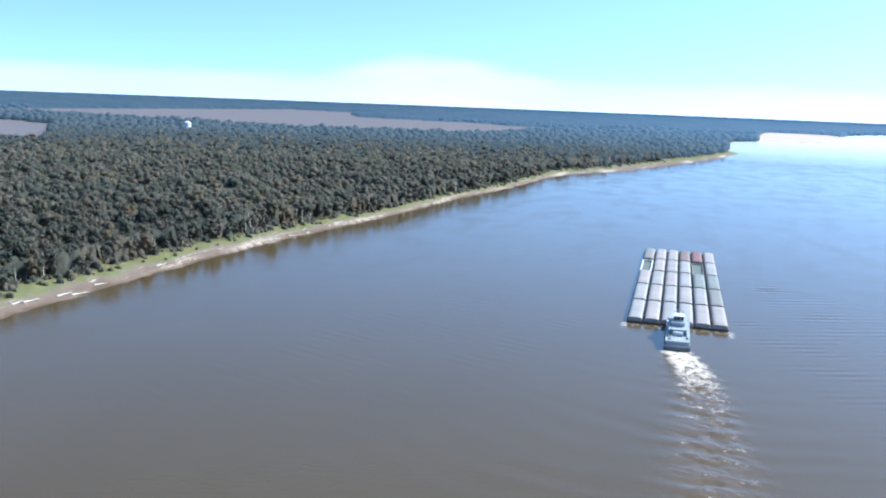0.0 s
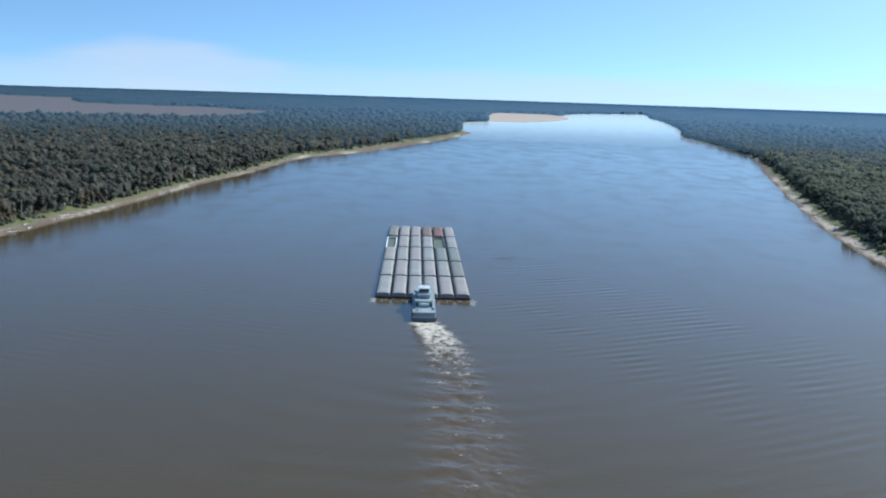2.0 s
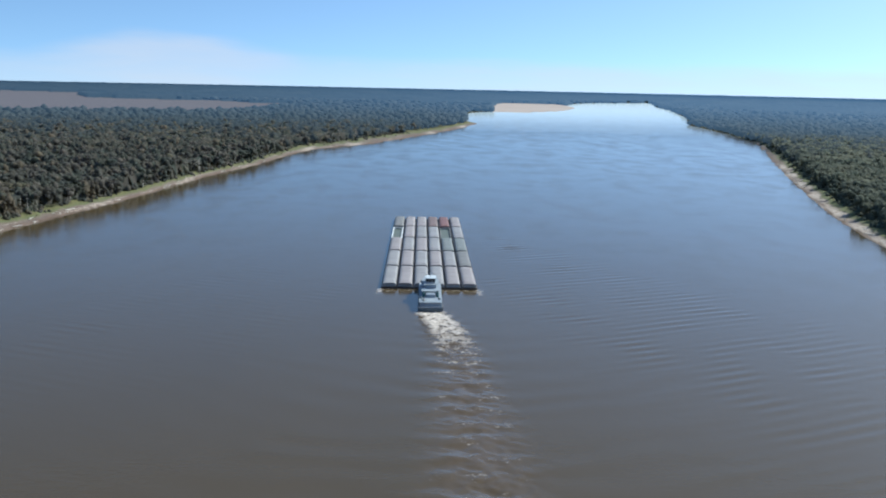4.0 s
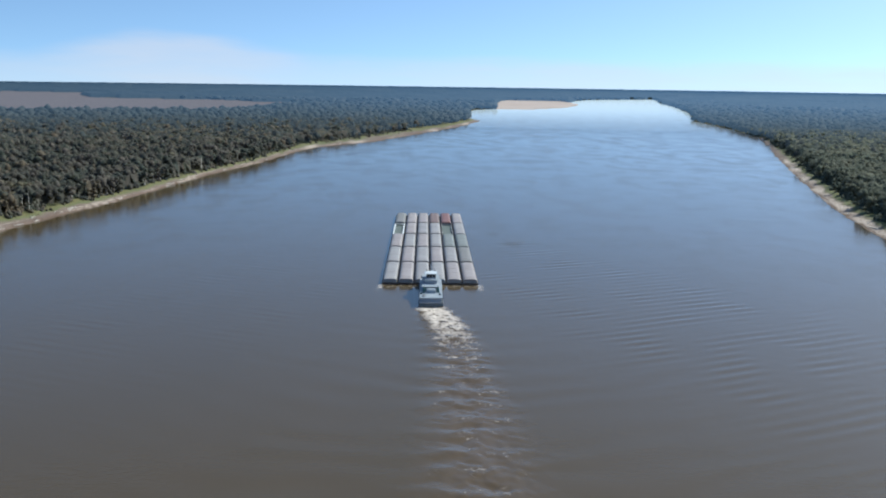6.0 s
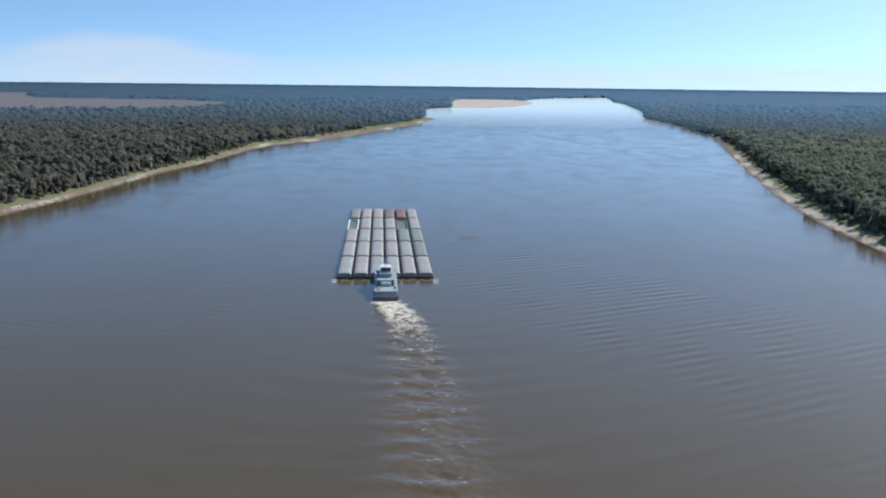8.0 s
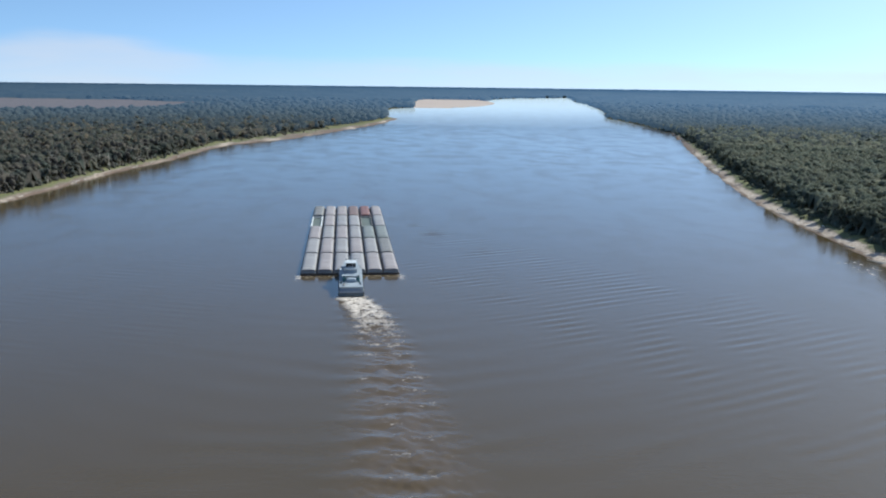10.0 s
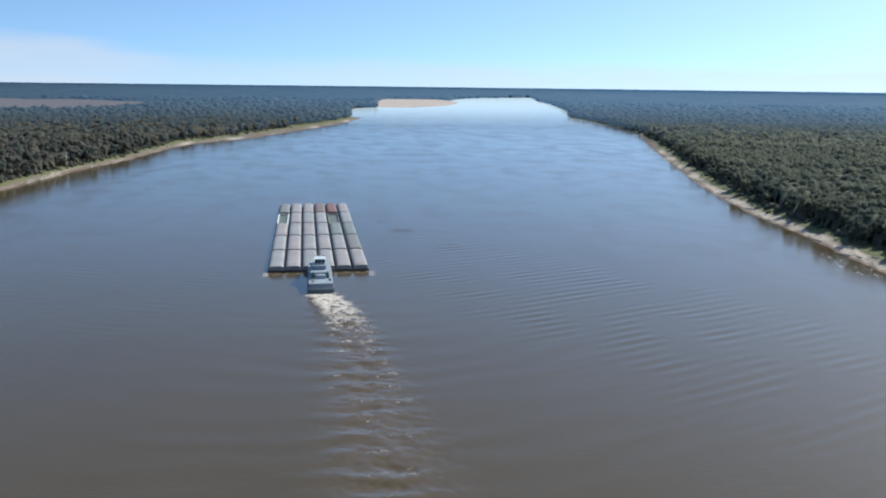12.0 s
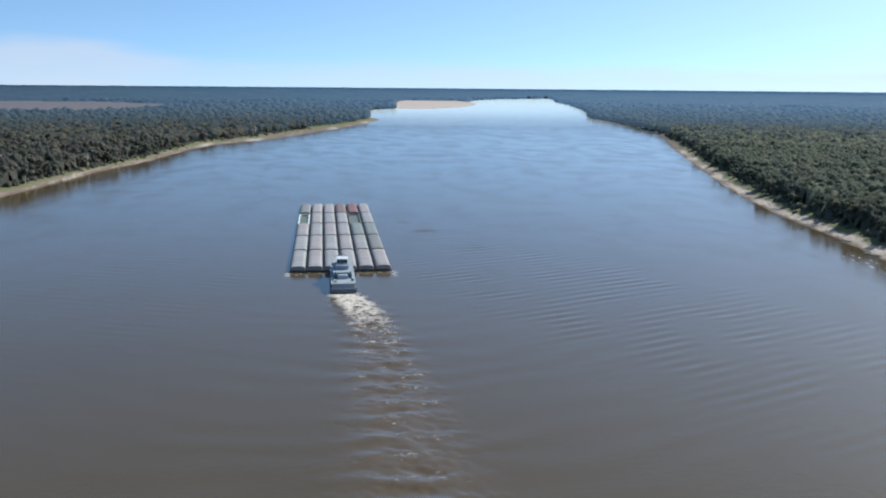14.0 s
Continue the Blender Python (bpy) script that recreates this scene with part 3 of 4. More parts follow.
def deck_mesh():
    """Walkway deck round the hold."""
    bm = bmesh.new()
    z0, z1 = 1.303, 1.36
    box(bm, -HALF + 0.2, -4.32, 0.4, BL - 0.4, z0, z1)
    box(bm, 4.32, HALF - 0.2, 0.4, BL - 0.4, z0, z1)
    box(bm, -4.32, 4.32, 0.4, C0 - 0.1, z0, z1)
    box(bm, -4.32, 4.32, C1 + 0.1, BL - 0.4, z0, z1)
    return mesh_from("deck", bm, M_DECK)


def coaming_mesh(material, wide=False):
    """The upright wall round the hold, with stiffeners."""
    bm = bmesh.new()
    z0, z1 = 1.36, 2.55
    box(bm, -4.42, -4.22, C0, C1, z0, z1)
    box(bm, 4.22, 4.42, C0, C1, z0, z1)
    box(bm, -4.22, 4.22, C0, C0 + 0.2, z0, z1)
    box(bm, -4.22, 4.22, C1 - 0.2, C1, z0, z1)
    for sx in (-1, 1):
        box(bm, sx * 4.42 - 0.16, sx * 4.42 + 0.16, C0 - 0.1, C1 + 0.1, z1, z1 + 0.12)
        for i in range(14):
            y = 4 + i * 3.6
            box(bm, sx * 4.5 - 0.1, sx * 4.5 + 0.1, y, y + 0.12, z0, z1 - 0.1)
    box(bm, -4.3, 4.3, C0 - 0.15, C0 + 0.25, z1, z1 + 0.12)
    box(bm, -4.3, 4.3, C1 - 0.25, C1 + 0.15, z1, z1 + 0.12)
    if wide:
        for sx in (-1, 1):
            box(bm, sx * 4.1 - 0.55, sx * 4.1 + 0.55, C0 - 0.1, C1 + 0.1, z1 + 0.12, z1 + 0.2)
        for y in (C0 - 0.1, C1 - 1.1):
            box(bm, -3.55, 3.55, y, y + 1.2, z1 + 0.12, z1 + 0.2)
        for x in (-1.8, 1.8):
            box(bm, x - 0.35, x + 0.35, C1 - 2.5, C1 - 1.1, z1 + 0.12, z1 + 0.2)
    return mesh_from("coaming", bm, material)


def cover_mesh(material, tall, end=0):
    """One arched cover section with ribs; at the ends of a row it slopes down."""
    bm = bmesh.new()
    w, n = 4.46, 12
    length = (C1 - C0) / 9
    rise = 1.62 + tall * 0.5
    steps = [0.0, 0.12, 0.5, 0.88, 1.0]
    rows = []
    for t in steps:
        drop = 1.0
        if end < 0:
            drop = 0.60 + 0.40 * min(1, t / 0.5)
        if end > 0:
            drop = 0.55 + 0.45 * min(1, (1 - t) / 0.5)
        lip = 0.03 if t in (0.0, 1.0) else 0.0
        row = []
        for k in range(n + 1):
            a = math.pi * k / n
            c = math.cos(a)
            x = -w * math.copysign(abs(c) ** 0.62, c)
            z = 2.69 + (0.18 if 0 < k < n else 0.0) + rise * drop * math.sin(a) ** 0.85 + lip
            row.append(bm.verts.new((x, t * length * 0.992, z)))
        rows.append(row)
    for a, b in zip(rows, rows[1:]):
        for k in range(n):
            bm.faces.new((a[k], a[k + 1], b[k + 1], b[k]))
    for row in (rows[0], rows[-1]):
        low = [bm.verts.new((v.co.x, v.co.y, 2.68)) for v in row]
        for k in range(n):
            bm.faces.new((row[k + 1], row[k], low[k], low[k + 1]))
    bmesh.ops.recalc_face_normals(bm, faces=bm.faces)
    return mesh_from("cover", bm, material, False)


def fittings_mesh():
    """Timberheads in pairs."""
    bm = bmesh.new()
    for dx in (-0.35, 0.35):
        rod(bm, (dx, 0, 1.36), (dx, 0, 1.95), 0.16)
        rod(bm, (dx, 0, 1.9), (dx, 0, 2.0), 0.22)
    box(bm, -0.7, 0.7, -0.3, 0.3, 1.36, 1.42)
    return mesh_from("bitts", bm, M_STEEL)


HULL = {False: hull_mesh(False), True: hull_mesh(True)}
DECK, BITTS = deck_mesh(), fittings_mesh()
COAMING = {"grey": coaming_mesh(M_COAMING), "frame": coaming_mesh(M_COAMING_WHITE, True)}
COVERS = {}
for key, mat in (("pale", M_COVER), ("pink", M_COVER_PINK), ("dark", M_COVER_DARK), ("green", M_COVER_GREEN), ("brown", M_COVER_BROWN), ("red", M_COVER_RED)):
    COVERS[key] = {"a": cover_mesh(mat, 0.0), "b": cover_mesh(mat, 0.10), "stern": cover_mesh(mat, 0.0, -1), "bow": cover_mesh(mat, 0.0, 1)}
LABELS = {"pale": "hopper barge under pale grey arched covers, lashed into the tow",
          "pink": "hopper barge under weathered pinkish-grey arched covers in the tow",
          "dark": "hopper barge under dark grey arched covers in the tow",
          "green": "hopper barge under grey-green arched covers in the tow",
          "brown": "hopper barge with dull brown steel covers in the tow",
          "red": "hopper barge with rusty red covers in the tow",
          "bare": "uncovered hopper barge with an empty dark hold"}


def hold_mesh():
    """Floor and sloped walls of an empty hold."""
    bm = bmesh.new()
    box(bm, -4.0, 4.0, C0 + 0.5, C1 - 0.5, 1.303, 1.40)
    for sx in (-1, 1):
        box(bm, sx * 4.1 - 0.12, sx * 4.1 + 0.12, C0 + 0.2, C1 - 0.2, 1.36, 2.5)
        for i in range(10):
            y = 6 + i * 4.7
            box(bm, sx * 3.9 - 0.08, sx * 3.9 + 0.08, y, y + 0.2, 1.4, 2.4)
    return mesh_from("hold", bm, M_HOLD)


HOLD = hold_mesh()


def build_barge(col, row, look_key, rim):
    """One barge; row 0 is next to the boat."""
    base = new("barge")
    base.location = ((col - 2.5) * BW, row * BL, 0)
    tagged(base, LABELS[look_key], "barge", "barges of the tow")
    part("hull", HULL[row == 4], None, base)
    part("deck", DECK, None, base)
    part("coaming", COAMING[rim], None, base, "white-painted coaming" if rim != "grey" else "")
    if look_key == "bare":
        part("hold", HOLD, None, base, "dark greenish empty hold")
    else:
        length = (C1 - C0) / 9
        for i in range(9):
            kind = "stern" if i == 0 else "bow" if i == 8 else "ab"[i % 2]
            ob = part("cover", COVERS[look_key][kind], None, base)
            ob.location = (0, C0 + i * length, 0)
    for x in (-4.7, 4.7):
        for y in (0.75, BL - 0.95):
            ob = part("bitts", BITTS, None, base)
            ob.location = (x * 0.96, y, 0)
            ob.rotation_euler = (0, 0, math.pi / 2)
    return base


# looks from the bow row to the stern row, column by column
TOW = [("dark", "bare", "pink", "pale", "pale"),
       ("pink", "pink", "pale", "pink", "pink"),
       ("pink", "pale", "pink", "pale", "pale"),
       ("brown", "pale", "pale", "pink", "pale"),
       ("red", "bare", "green", "pale", "pink"),
       ("pink", "pale", "green", "dark", "pink")]
for c, looks in enumerate(TOW):
    for r, key in enumerate(reversed(looks)):
        build_barge(c, r, key, "frame" if (c, r) == (0, 3) else "grey")


# ---- the towboat ----
def build_towboat():
    boat = new("towboat")
    boat.location = (0.3, 0, 0)
    tagged(boat, "white and blue-grey river towboat pushing the barges, three decks and wheelhouse", "boat")
    # hull with square ends and a tucked-up stern
    bm = bmesh.new()
    ring = [(-58, 0.4), (-52, -2.2), (-4, -2.2), (-0.6, -0.6), (-0.6, 2.3), (-58, 2.3)]
    sides = [[bm.verts.new((sx * 7.3, y, z)) for y, z in ring] for sx in (-1, 1)]
    bm.faces.new(sides[0])
    bm.faces.new(sides[1][::-1])
    for i in range(6):
        j = (i + 1) % 6
        bm.faces.new((sides[0][j], sides[0][i], sides[1][i], sides[1][j]))
    bmesh.ops.recalc_face_normals(bm, faces=bm.faces)
    bmesh.ops.bevel(bm, geom=[e for e in bm.edges if abs(e.verts[0].co.x - e.verts[1].co.x) < 0.01], offset=0.35, segments=2, affect="EDGES")
    part("hull", bm, M_BOATHULL, boat, "dark blue hull")
    bm = bmesh.new()
    box(bm, -7.1, 7.1, -57.6, -0.9, 2.303, 2.38, 0.02)
    part("main_deck", bm, M_BOATDECK, boat)
    bm = bmesh.new()
    for sx in (-1, 1):
        box(bm, sx * 7.15 - 0.08, sx * 7.15 + 0.08, -57.7, -3, 2.38, 3.15, 0.03)
    box(bm, -7.07, 7.07, -57.75, -57.6, 2.38, 3.3, 0.03)
    part("bulwark", bm, M_WHITE, boat)

    def house(name, x, y0, y1, z0, z1, windows, aft_doors):
        bm = bmesh.new()
        box(bm, -x, x, y0, y1, z0, z1, 0.08)
        wall = part(name, bm, M_WHITE, boat)
        n = windows
        for sx in (-1, 1):
            for i in range(n):
                y = y0 + (i + 0.5) * (y1 - y0) / n
                bm = bmesh.new()
                box(bm, sx * x - 0.04, sx * x + 0.04, y - 0.55, y + 0.55, z0 + 1.1, z0 + 2.0, 0.02)
                part("window", bm, M_GLASS, wall, "dark window pane")
        for dx in aft_doors:
            bm = bmesh.new()
            box(bm, dx - 0.75, dx + 0.75, y0 - 0.05, y0 + 0.05, z0 + 0.15, z0 + 2.15, 0.02)
            part("door", bm, M_BOATHULL, wall, "dark steel door")
        return wall

    def deck(x, y0, y1, z, material):
        bm = bmesh.new()
        box(bm, -x, x, y0, y1, z, z + 0.18, 0.04)
        return part("deck_slab", bm, material, boat)

    def rail(x, y0, y1, z, aft=True):
        bm = bmesh.new()
        for h in (0.5, 1.0):
            for sx in (-1, 1):
                rod(bm, (sx * x, y0, z + h), (sx * x, y1, z + h), 0.04, n=6)
            if aft:
                rod(bm, (-x, y0, z + h), (x, y0, z + h), 0.04, n=6)
        k = int((y1 - y0) / 2.2)
        for i in range(k + 1):
            y = y0 + i * (y1 - y0) / k
            for sx in (-1, 1):
                rod(bm, (sx * x, y, z), (sx * x, y, z + 1.0), 0.04, n=6)
        for i in range(1, 6):
            rod(bm, (-x + i * x / 3, y0, z), (-x + i * x / 3, y0, z + 1.0), 0.04, n=6)
        part("railing", bm, M_WHITE, boat)

    # engine house over the whole main deck, cabins above, then the officers' deck and the wheelhouse
    house("engine_house", 6.5, -56.2, -7, 2.38, 5.4, 12, ())
    deck(7.0, -56.9, -6, 5.4, M_BOATDECK)
    rail(6.9, -56.7, -6.2, 5.58)
    house("cabin_house", 4.9, -40, -9, 5.58, 8.4, 8, (-4.0, 4.0))
    deck(5.6, -41.0, -8, 8.4, M_BOATDECK)
    rail(5.5, -40.8, -8.2, 8.58)
    house("upper_house", 3.7, -33, -13, 8.58, 11.0, 5, ())
    deck(4.4, -34, -11, 11.0, M_BOATDECK)
    rail(4.3, -33.8, -11.2, 11.18)
    bm = bmesh.new()
    box(bm, -3.0, 3.0, -30.5, -22.5, 11.18, 12.0, 0.06)
    lower = part("wheelhouse", bm, M_WHITE, boat)
    bm = bmesh.new()
    box(bm, -2.9, 2.9, -30.4, -22.6, 12.0, 14.3, 0.04)
    part("window_band", bm, M_GLASS, lower, "dark wraparound wheelhouse windows")
    for x in (-2.92, -1.0, 1.0, 2.92):
        for y in (-30.42, -22.58):
            bm = bmesh.new()
            box(bm, x - 0.08, x + 0.08, y - 0.07, y + 0.07, 11.95, 14.35)
            part("mullion", bm, M_WHITE, lower)
    bm = bmesh.new()
    box(bm, -3.4, 3.4, -31.2, -22.0, 14.3, 14.62, 0.12)
    part("wheelhouse_roof", bm, M_ROOF, boat, "clean white wheelhouse roof")
    # a winch house between two funnels abaft the cabins
    for sx in (-1, 1):
        bm = bmesh.new()
        box(bm, sx * 4.3 - 0.8, sx * 4.3 + 0.8, -44.2, -41.4, 5.58, 8.2, 0.18)
        funnel = part("funnel", bm, M_TEAL, boat, "dark teal exhaust funnel")
        for dy in (-0.6, 0.6):
            bm = bmesh.new()
            rod(bm, (sx * 4.3, -42.8 + dy, 8.1), (sx * 4.3, -43.1 + dy, 9.2), 0.30, n=12)
            part("exhaust_pipe", bm, M_RUBBER, funnel)
    bm = bmesh.new()
    box(bm, -2.9, 2.9, -45.6, -41.2, 5.58, 7.6, 0.2)
    box(bm, -2.2, 2.2, -45.0, -41.8, 7.6, 7.9, 0.1)
    part("engine_casing", bm, M_BOATDECK, boat, "blue-grey engine casing")
    for x, y in ((-6.0, -47.5), (5.3, -49.5)):
        bm = bmesh.new()
        box(bm, x - 0.65, x + 0.65, y - 0.9, y + 0.9, 5.58, 6.7, 0.1)
        part("deck_locker", bm, M_BOATHULL, boat, "dark deck locker")
    # a skiff on its davit
    bm = bmesh.new()
    box(bm, -5.2, -3.4, -54.6, -49.4, 5.7, 6.3, 0.35)
    skiff = part("skiff", bm, M_STEEL, boat, "small grey aluminium skiff")
    bm = bmesh.new()
    rod(bm, (-2.4, -52.0, 5.58), (-2.4, -52.0, 7.6), 0.12)
    rod(bm, (-2.4, -52.0, 7.5), (-4.2, -52.0, 7.9), 0.09)
    part("davit", bm, M_WHITE, boat)
    # capstans and bitts on the stern deck, winches ahead
    for x in (-4.6, 4.6):
        for y in (-57.0, -4.2):
            bm = bmesh.new()
            rod(bm, (x, y, 2.38), (x, y, 3.2), 0.38, 0.28, 12)
            rod(bm, (x, y, 3.2), (x, y, 3.3), 0.42, n=12)
            part("capstan", bm, M_STEEL, boat)
    for x in (-5.2, 5.2):
        bm = bmesh.new()
        box(bm, x - 0.9, x + 0.9, -0.9, 0.0, -0.5, 6.2, 0.2)
        box(bm, x - 0.7, x + 0.7, -3.4, -0.9, 2.38, 4.6, 0.2)
        part("push_knee", bm, M_BOATHULL, boat, "tall dark push knee")
    # mast with radar, searchlights, aerials
    bm = bmesh.new()
    rod(bm, (0, -27.5, 14.6), (0, -27.5, 19.2), 0.16, 0.08)
    rod(bm, (-1.6, -27.5, 16.6), (1.6, -27.5, 16.6), 0.07, n=6)
    mast = part("mast", bm, M_WHITE, boat)
    bm = bmesh.new()
    box(bm, -1.5, 1.5, -27.0, -26.7, 17.3, 17.55, 0.05)
    part("radar_bar", bm, M_WHITE, mast)
    for x in (-1.6, 1.6):
        bm = bmesh.new()
        rod(bm, (x, -27.5, 16.6), (x, -27.5, 19.8), 0.035, n=6)
        part("aerial", bm, M_STEEL, mast)
    for x in (-2.6, 2.6):
        bm = bmesh.new()
        rod(bm, (x, -22.8, 14.55), (x, -22.8, 15.0), 0.1, n=8)
        rod(bm, (x, -23.1, 15.25), (x, -22.4, 15.25), 0.38, n=14)
        part("searchlight", bm, M_STEEL, boat)
    # stairs from deck to deck
    for x, y, z0, z1 in ((5.2, -36.5, 5.58, 8.4), (-4.6, -30, 8.58, 11.0)):
        bm = bmesh.new()
        for i in range(12):
            t = i / 11
            box(bm, x - 0.4, x + 0.4, y + t * 2.6, y + t * 2.6 + 0.25, z0 + t * (z1 - z0), z0 + t * (z1 - z0) + 0.05)
        part("stair", bm, M_STEEL, boat)
    # tyres along the sides
    for sx in (-1, 1):
        for i in range(9):
            bm = bmesh.new()
            rod(bm, (sx * 7.3, -54 + i * 6, 1.5), (sx * 7.62, -54 + i * 6, 1.5), 0.6, n=14)
            part("tyre_fender", bm, M_RUBBER, boat)
    return boat


build_towboat()


# ---- woods ----
def lump(rng, centre, size, jag, detail):
    """A knobbly ball of foliage."""
    bm = bmesh.new()
    bmesh.ops.create_icosphere(bm, subdivisions=detail, radius=1.0)
    v = np.array([q.co for q in bm.verts])
    f = np.array([[q.index for q in p.verts] for p in bm.faces])
    bm.free()
    v = v * (1 + rng.uniform(-jag, jag, (len(v), 1))) * size + centre
    return v, f


def sprays(rng, n, crowns, leaf):
    """Loose tufts of leaves standing off the crown's lumps: each a bent pair of triangles."""
    vs, fs = [], []
    for i in range(n):
        c, s = crowns[rng.randint(len(crowns))]
        d = rng.normal(size=3)
        d[2] = abs(d[2]) * 0.9 - 0.2 if rng.rand() < 0.8 else d[2]
        d /= np.linalg.norm(d)
        p = c + d * s * rng.uniform(0.70, 1.25)
        d = d + np.array([0, 0, 0.7])
        d /= np.linalg.norm(d)
        u = np.cross(d, rng.normal(size=3))
        u /= np.linalg.norm(u)
        w = np.cross(d, u)
        a = leaf * rng.uniform(0.6, 1.4)
        k = 4 * i
        vs += [p - u * a, p + w * a * 0.8 + d * a * 0.4, p + u * a, p - w * a * 0.8 + d * 0.3 * a]
        fs += [(k, k + 2, k + 1), (k, k + 3, k + 2)]
    return np.array(vs), np.array(fs)


def crown_of(seed, lobes, detail, leaves, leaf, slim):
    """Crown of unit tree: 1 high in all, so that it scales by the tree's height."""
    rng = np.random.RandomState(seed)
    parts, crowns = [], []
    tip, wide = rng.uniform(0.52, 0.66), rng.uniform(0.15, 0.22) * slim
    for i in range(lobes):
        # lobes sit round an egg-shaped crown, small ones outside, the largest in its heart
        g, up = 2.4 * i + rng.uniform(-0.6, 0.6), 1 - 1.75 * (i + 0.5) / lobes + rng.uniform(-0.15, 0.15)
        up = min(0.98, max(-0.85, up))
        out = wide * math.sqrt(1 - up * up) * rng.uniform(0.55, 1.05)
        size = np.array([1, 1, rng.uniform(1.2, 2.1)]) * rng.uniform(0.7, 1.25) * 0.27 * slim / lobes ** 0.48
        c = np.array([math.cos(g) * out, math.sin(g) * out, tip + up * (0.96 - tip) * (1.0 if up > 0 else 0.8)])
        c[2] = min(c[2], 1.0 - size[2] * 0.9)
        if lobes == 1:                                   # seen from far off: one body down to the ground
            size = np.array([0.19, 0.19, 0.5 / slim ** 0.5]) * slim ** 0.5
            c = np.array([0, 0, 0.5])
        crowns.append((c, size))
        parts.append(lump(rng, c, size * (0.78 if leaves else 1.0), 0.38, detail))
    if leaves:
        parts.append(sprays(rng, leaves, crowns, leaf))
    vs, fs, k = [], [], 0
    for v, f in parts:
        vs.append(v)
        fs.append(f + k)
        k += len(v)
    return np.concatenate(vs), np.concatenate(fs)


def trunk_mesh(seed):
    """A tapered, slightly bent trunk with limbs; unit height."""
    rng = np.random.RandomState(seed)
    bm = bmesh.new()
    a = Vector((0, 0, -0.03))
    for i in range(3):
        b = Vector((rng.uniform(-0.015, 0.015), rng.uniform(-0.015, 0.015), 0.22 * (i + 1)))
        rod(bm, a, b, 0.017 - 0.004 * i, 0.013 - 0.004 * i, 7)
        a = b
    for i in range(5):
        g = 6.28 * i / 5 + rng.uniform(-0.4, 0.4)
        z = rng.uniform(0.32, 0.55)
        rod(bm, (0, 0, z), (math.cos(g) * 0.17, math.sin(g) * 0.17, z + rng.uniform(0.14, 0.28)), 0.008, 0.003, 5)
    return mesh_from("trunk", bm, M_BARK)


def scatter(spacing, dlo, dhi, seed, grow=False):
    """Jittered plan places on wooded land between two distances."""
    rng = np.random.RandomState(seed)
    if grow:
        xs, ys, ss = [], [], []
        d = dlo
        while d < dhi:
            g = spacing * d
            a = np.arange(-46, 42, math.degrees(g / d))
            a = np.radians(a + rng.uniform(-0.5, 0.5, a.shape) * math.degrees(g / d))
            dd = d + rng.uniform(-0.5, 0.5, a.shape) * g * 2.2
            xs.append(REF[0] + dd * np.sin(a))
            ys.append(REF[1] + dd * np.cos(a))
            ss.append(np.full(a.shape, g))
            d += g * 2.0
        x, y, g = np.concatenate(xs), np.concatenate(ys), np.concatenate(ss)
    else:
        n = int(2 * dhi / spacing)
        i, j = np.meshgrid(np.arange(n), np.arange(n))
        x = REF[0] - dhi + i.ravel() * spacing + rng.uniform(-0.85, 0.85, n * n) * spacing
        y = REF[1] - dhi * 0.2 + j.ravel() * spacing + rng.uniform(-0.85, 0.85, n * n) * spacing
        g = np.full(x.shape, spacing)
    d = np.hypot(x - REF[0], y - REF[1])
    bearing = np.degrees(np.arctan2(x - REF[0], y - REF[1]))
    ok = (d > dlo) & (d <= dhi) & (bearing > -46) & (bearing < 42)
    x, y, g = x[ok], y[ok], g[ok]
    s, margin = inland(x, y)
    edge = margin * (0.92 + 0.12 * wobble(x, y, 40, 41))
    ok = (s > edge) & ~inside(FIELD, x, y) & ~inside(SMALL_FIELD, x, y) & ~inside(SAND_BAR, x, y)
    # a track through the woods and thin places
    ok &= wobble(x, y, 260, 43) + 0.4 * wobble(x, y, 60, 44) > -1.15
    return x[ok], y[ok], g[ok], (s - margin)[ok], margin[ok]


def tile(name, x, y, height, width, templates, material, label, seed, smooth=False):
    """Many crowns joined into one mesh."""
    rng = np.random.RandomState(seed)
    which = rng.randint(len(templates), size=len(x))
    s0, m0 = inland(x, y)
    gx, gy, gz, scale = drawn_in(x, y, ground_height(s0, m0))
    turn = rng.uniform(0, 6.28, len(x))
    vs, fs, k = [], [], 0
    for t, (v, f) in enumerate(templates):
        pick = which == t
        n = pick.sum()
        if not n:
            continue
        c, s = np.cos(turn[pick])[:, None], np.sin(turn[pick])[:, None]
        wd, ht = (width * scale)[pick][:, None], (height * scale)[pick][:, None]
        px = (v[None, :, 0] * c - v[None, :, 1] * s) * wd + gx[pick][:, None]
        py = (v[None, :, 0] * s + v[None, :, 1] * c) * wd + gy[pick][:, None]
        pz = v[None, :, 2] * ht + gz[pick][:, None]
        vs.append(np.stack([px, py, pz], -1).reshape(-1, 3))
        fs.append((f[None] + (np.arange(n) * len(v))[:, None, None] + k).reshape(-1, 3))
        k += n * len(v)
    me = mesh_of(name, np.concatenate(vs), np.concatenate(fs), material, smooth)
    return tagged(new(name, me), label, "trees", kind="stuff")


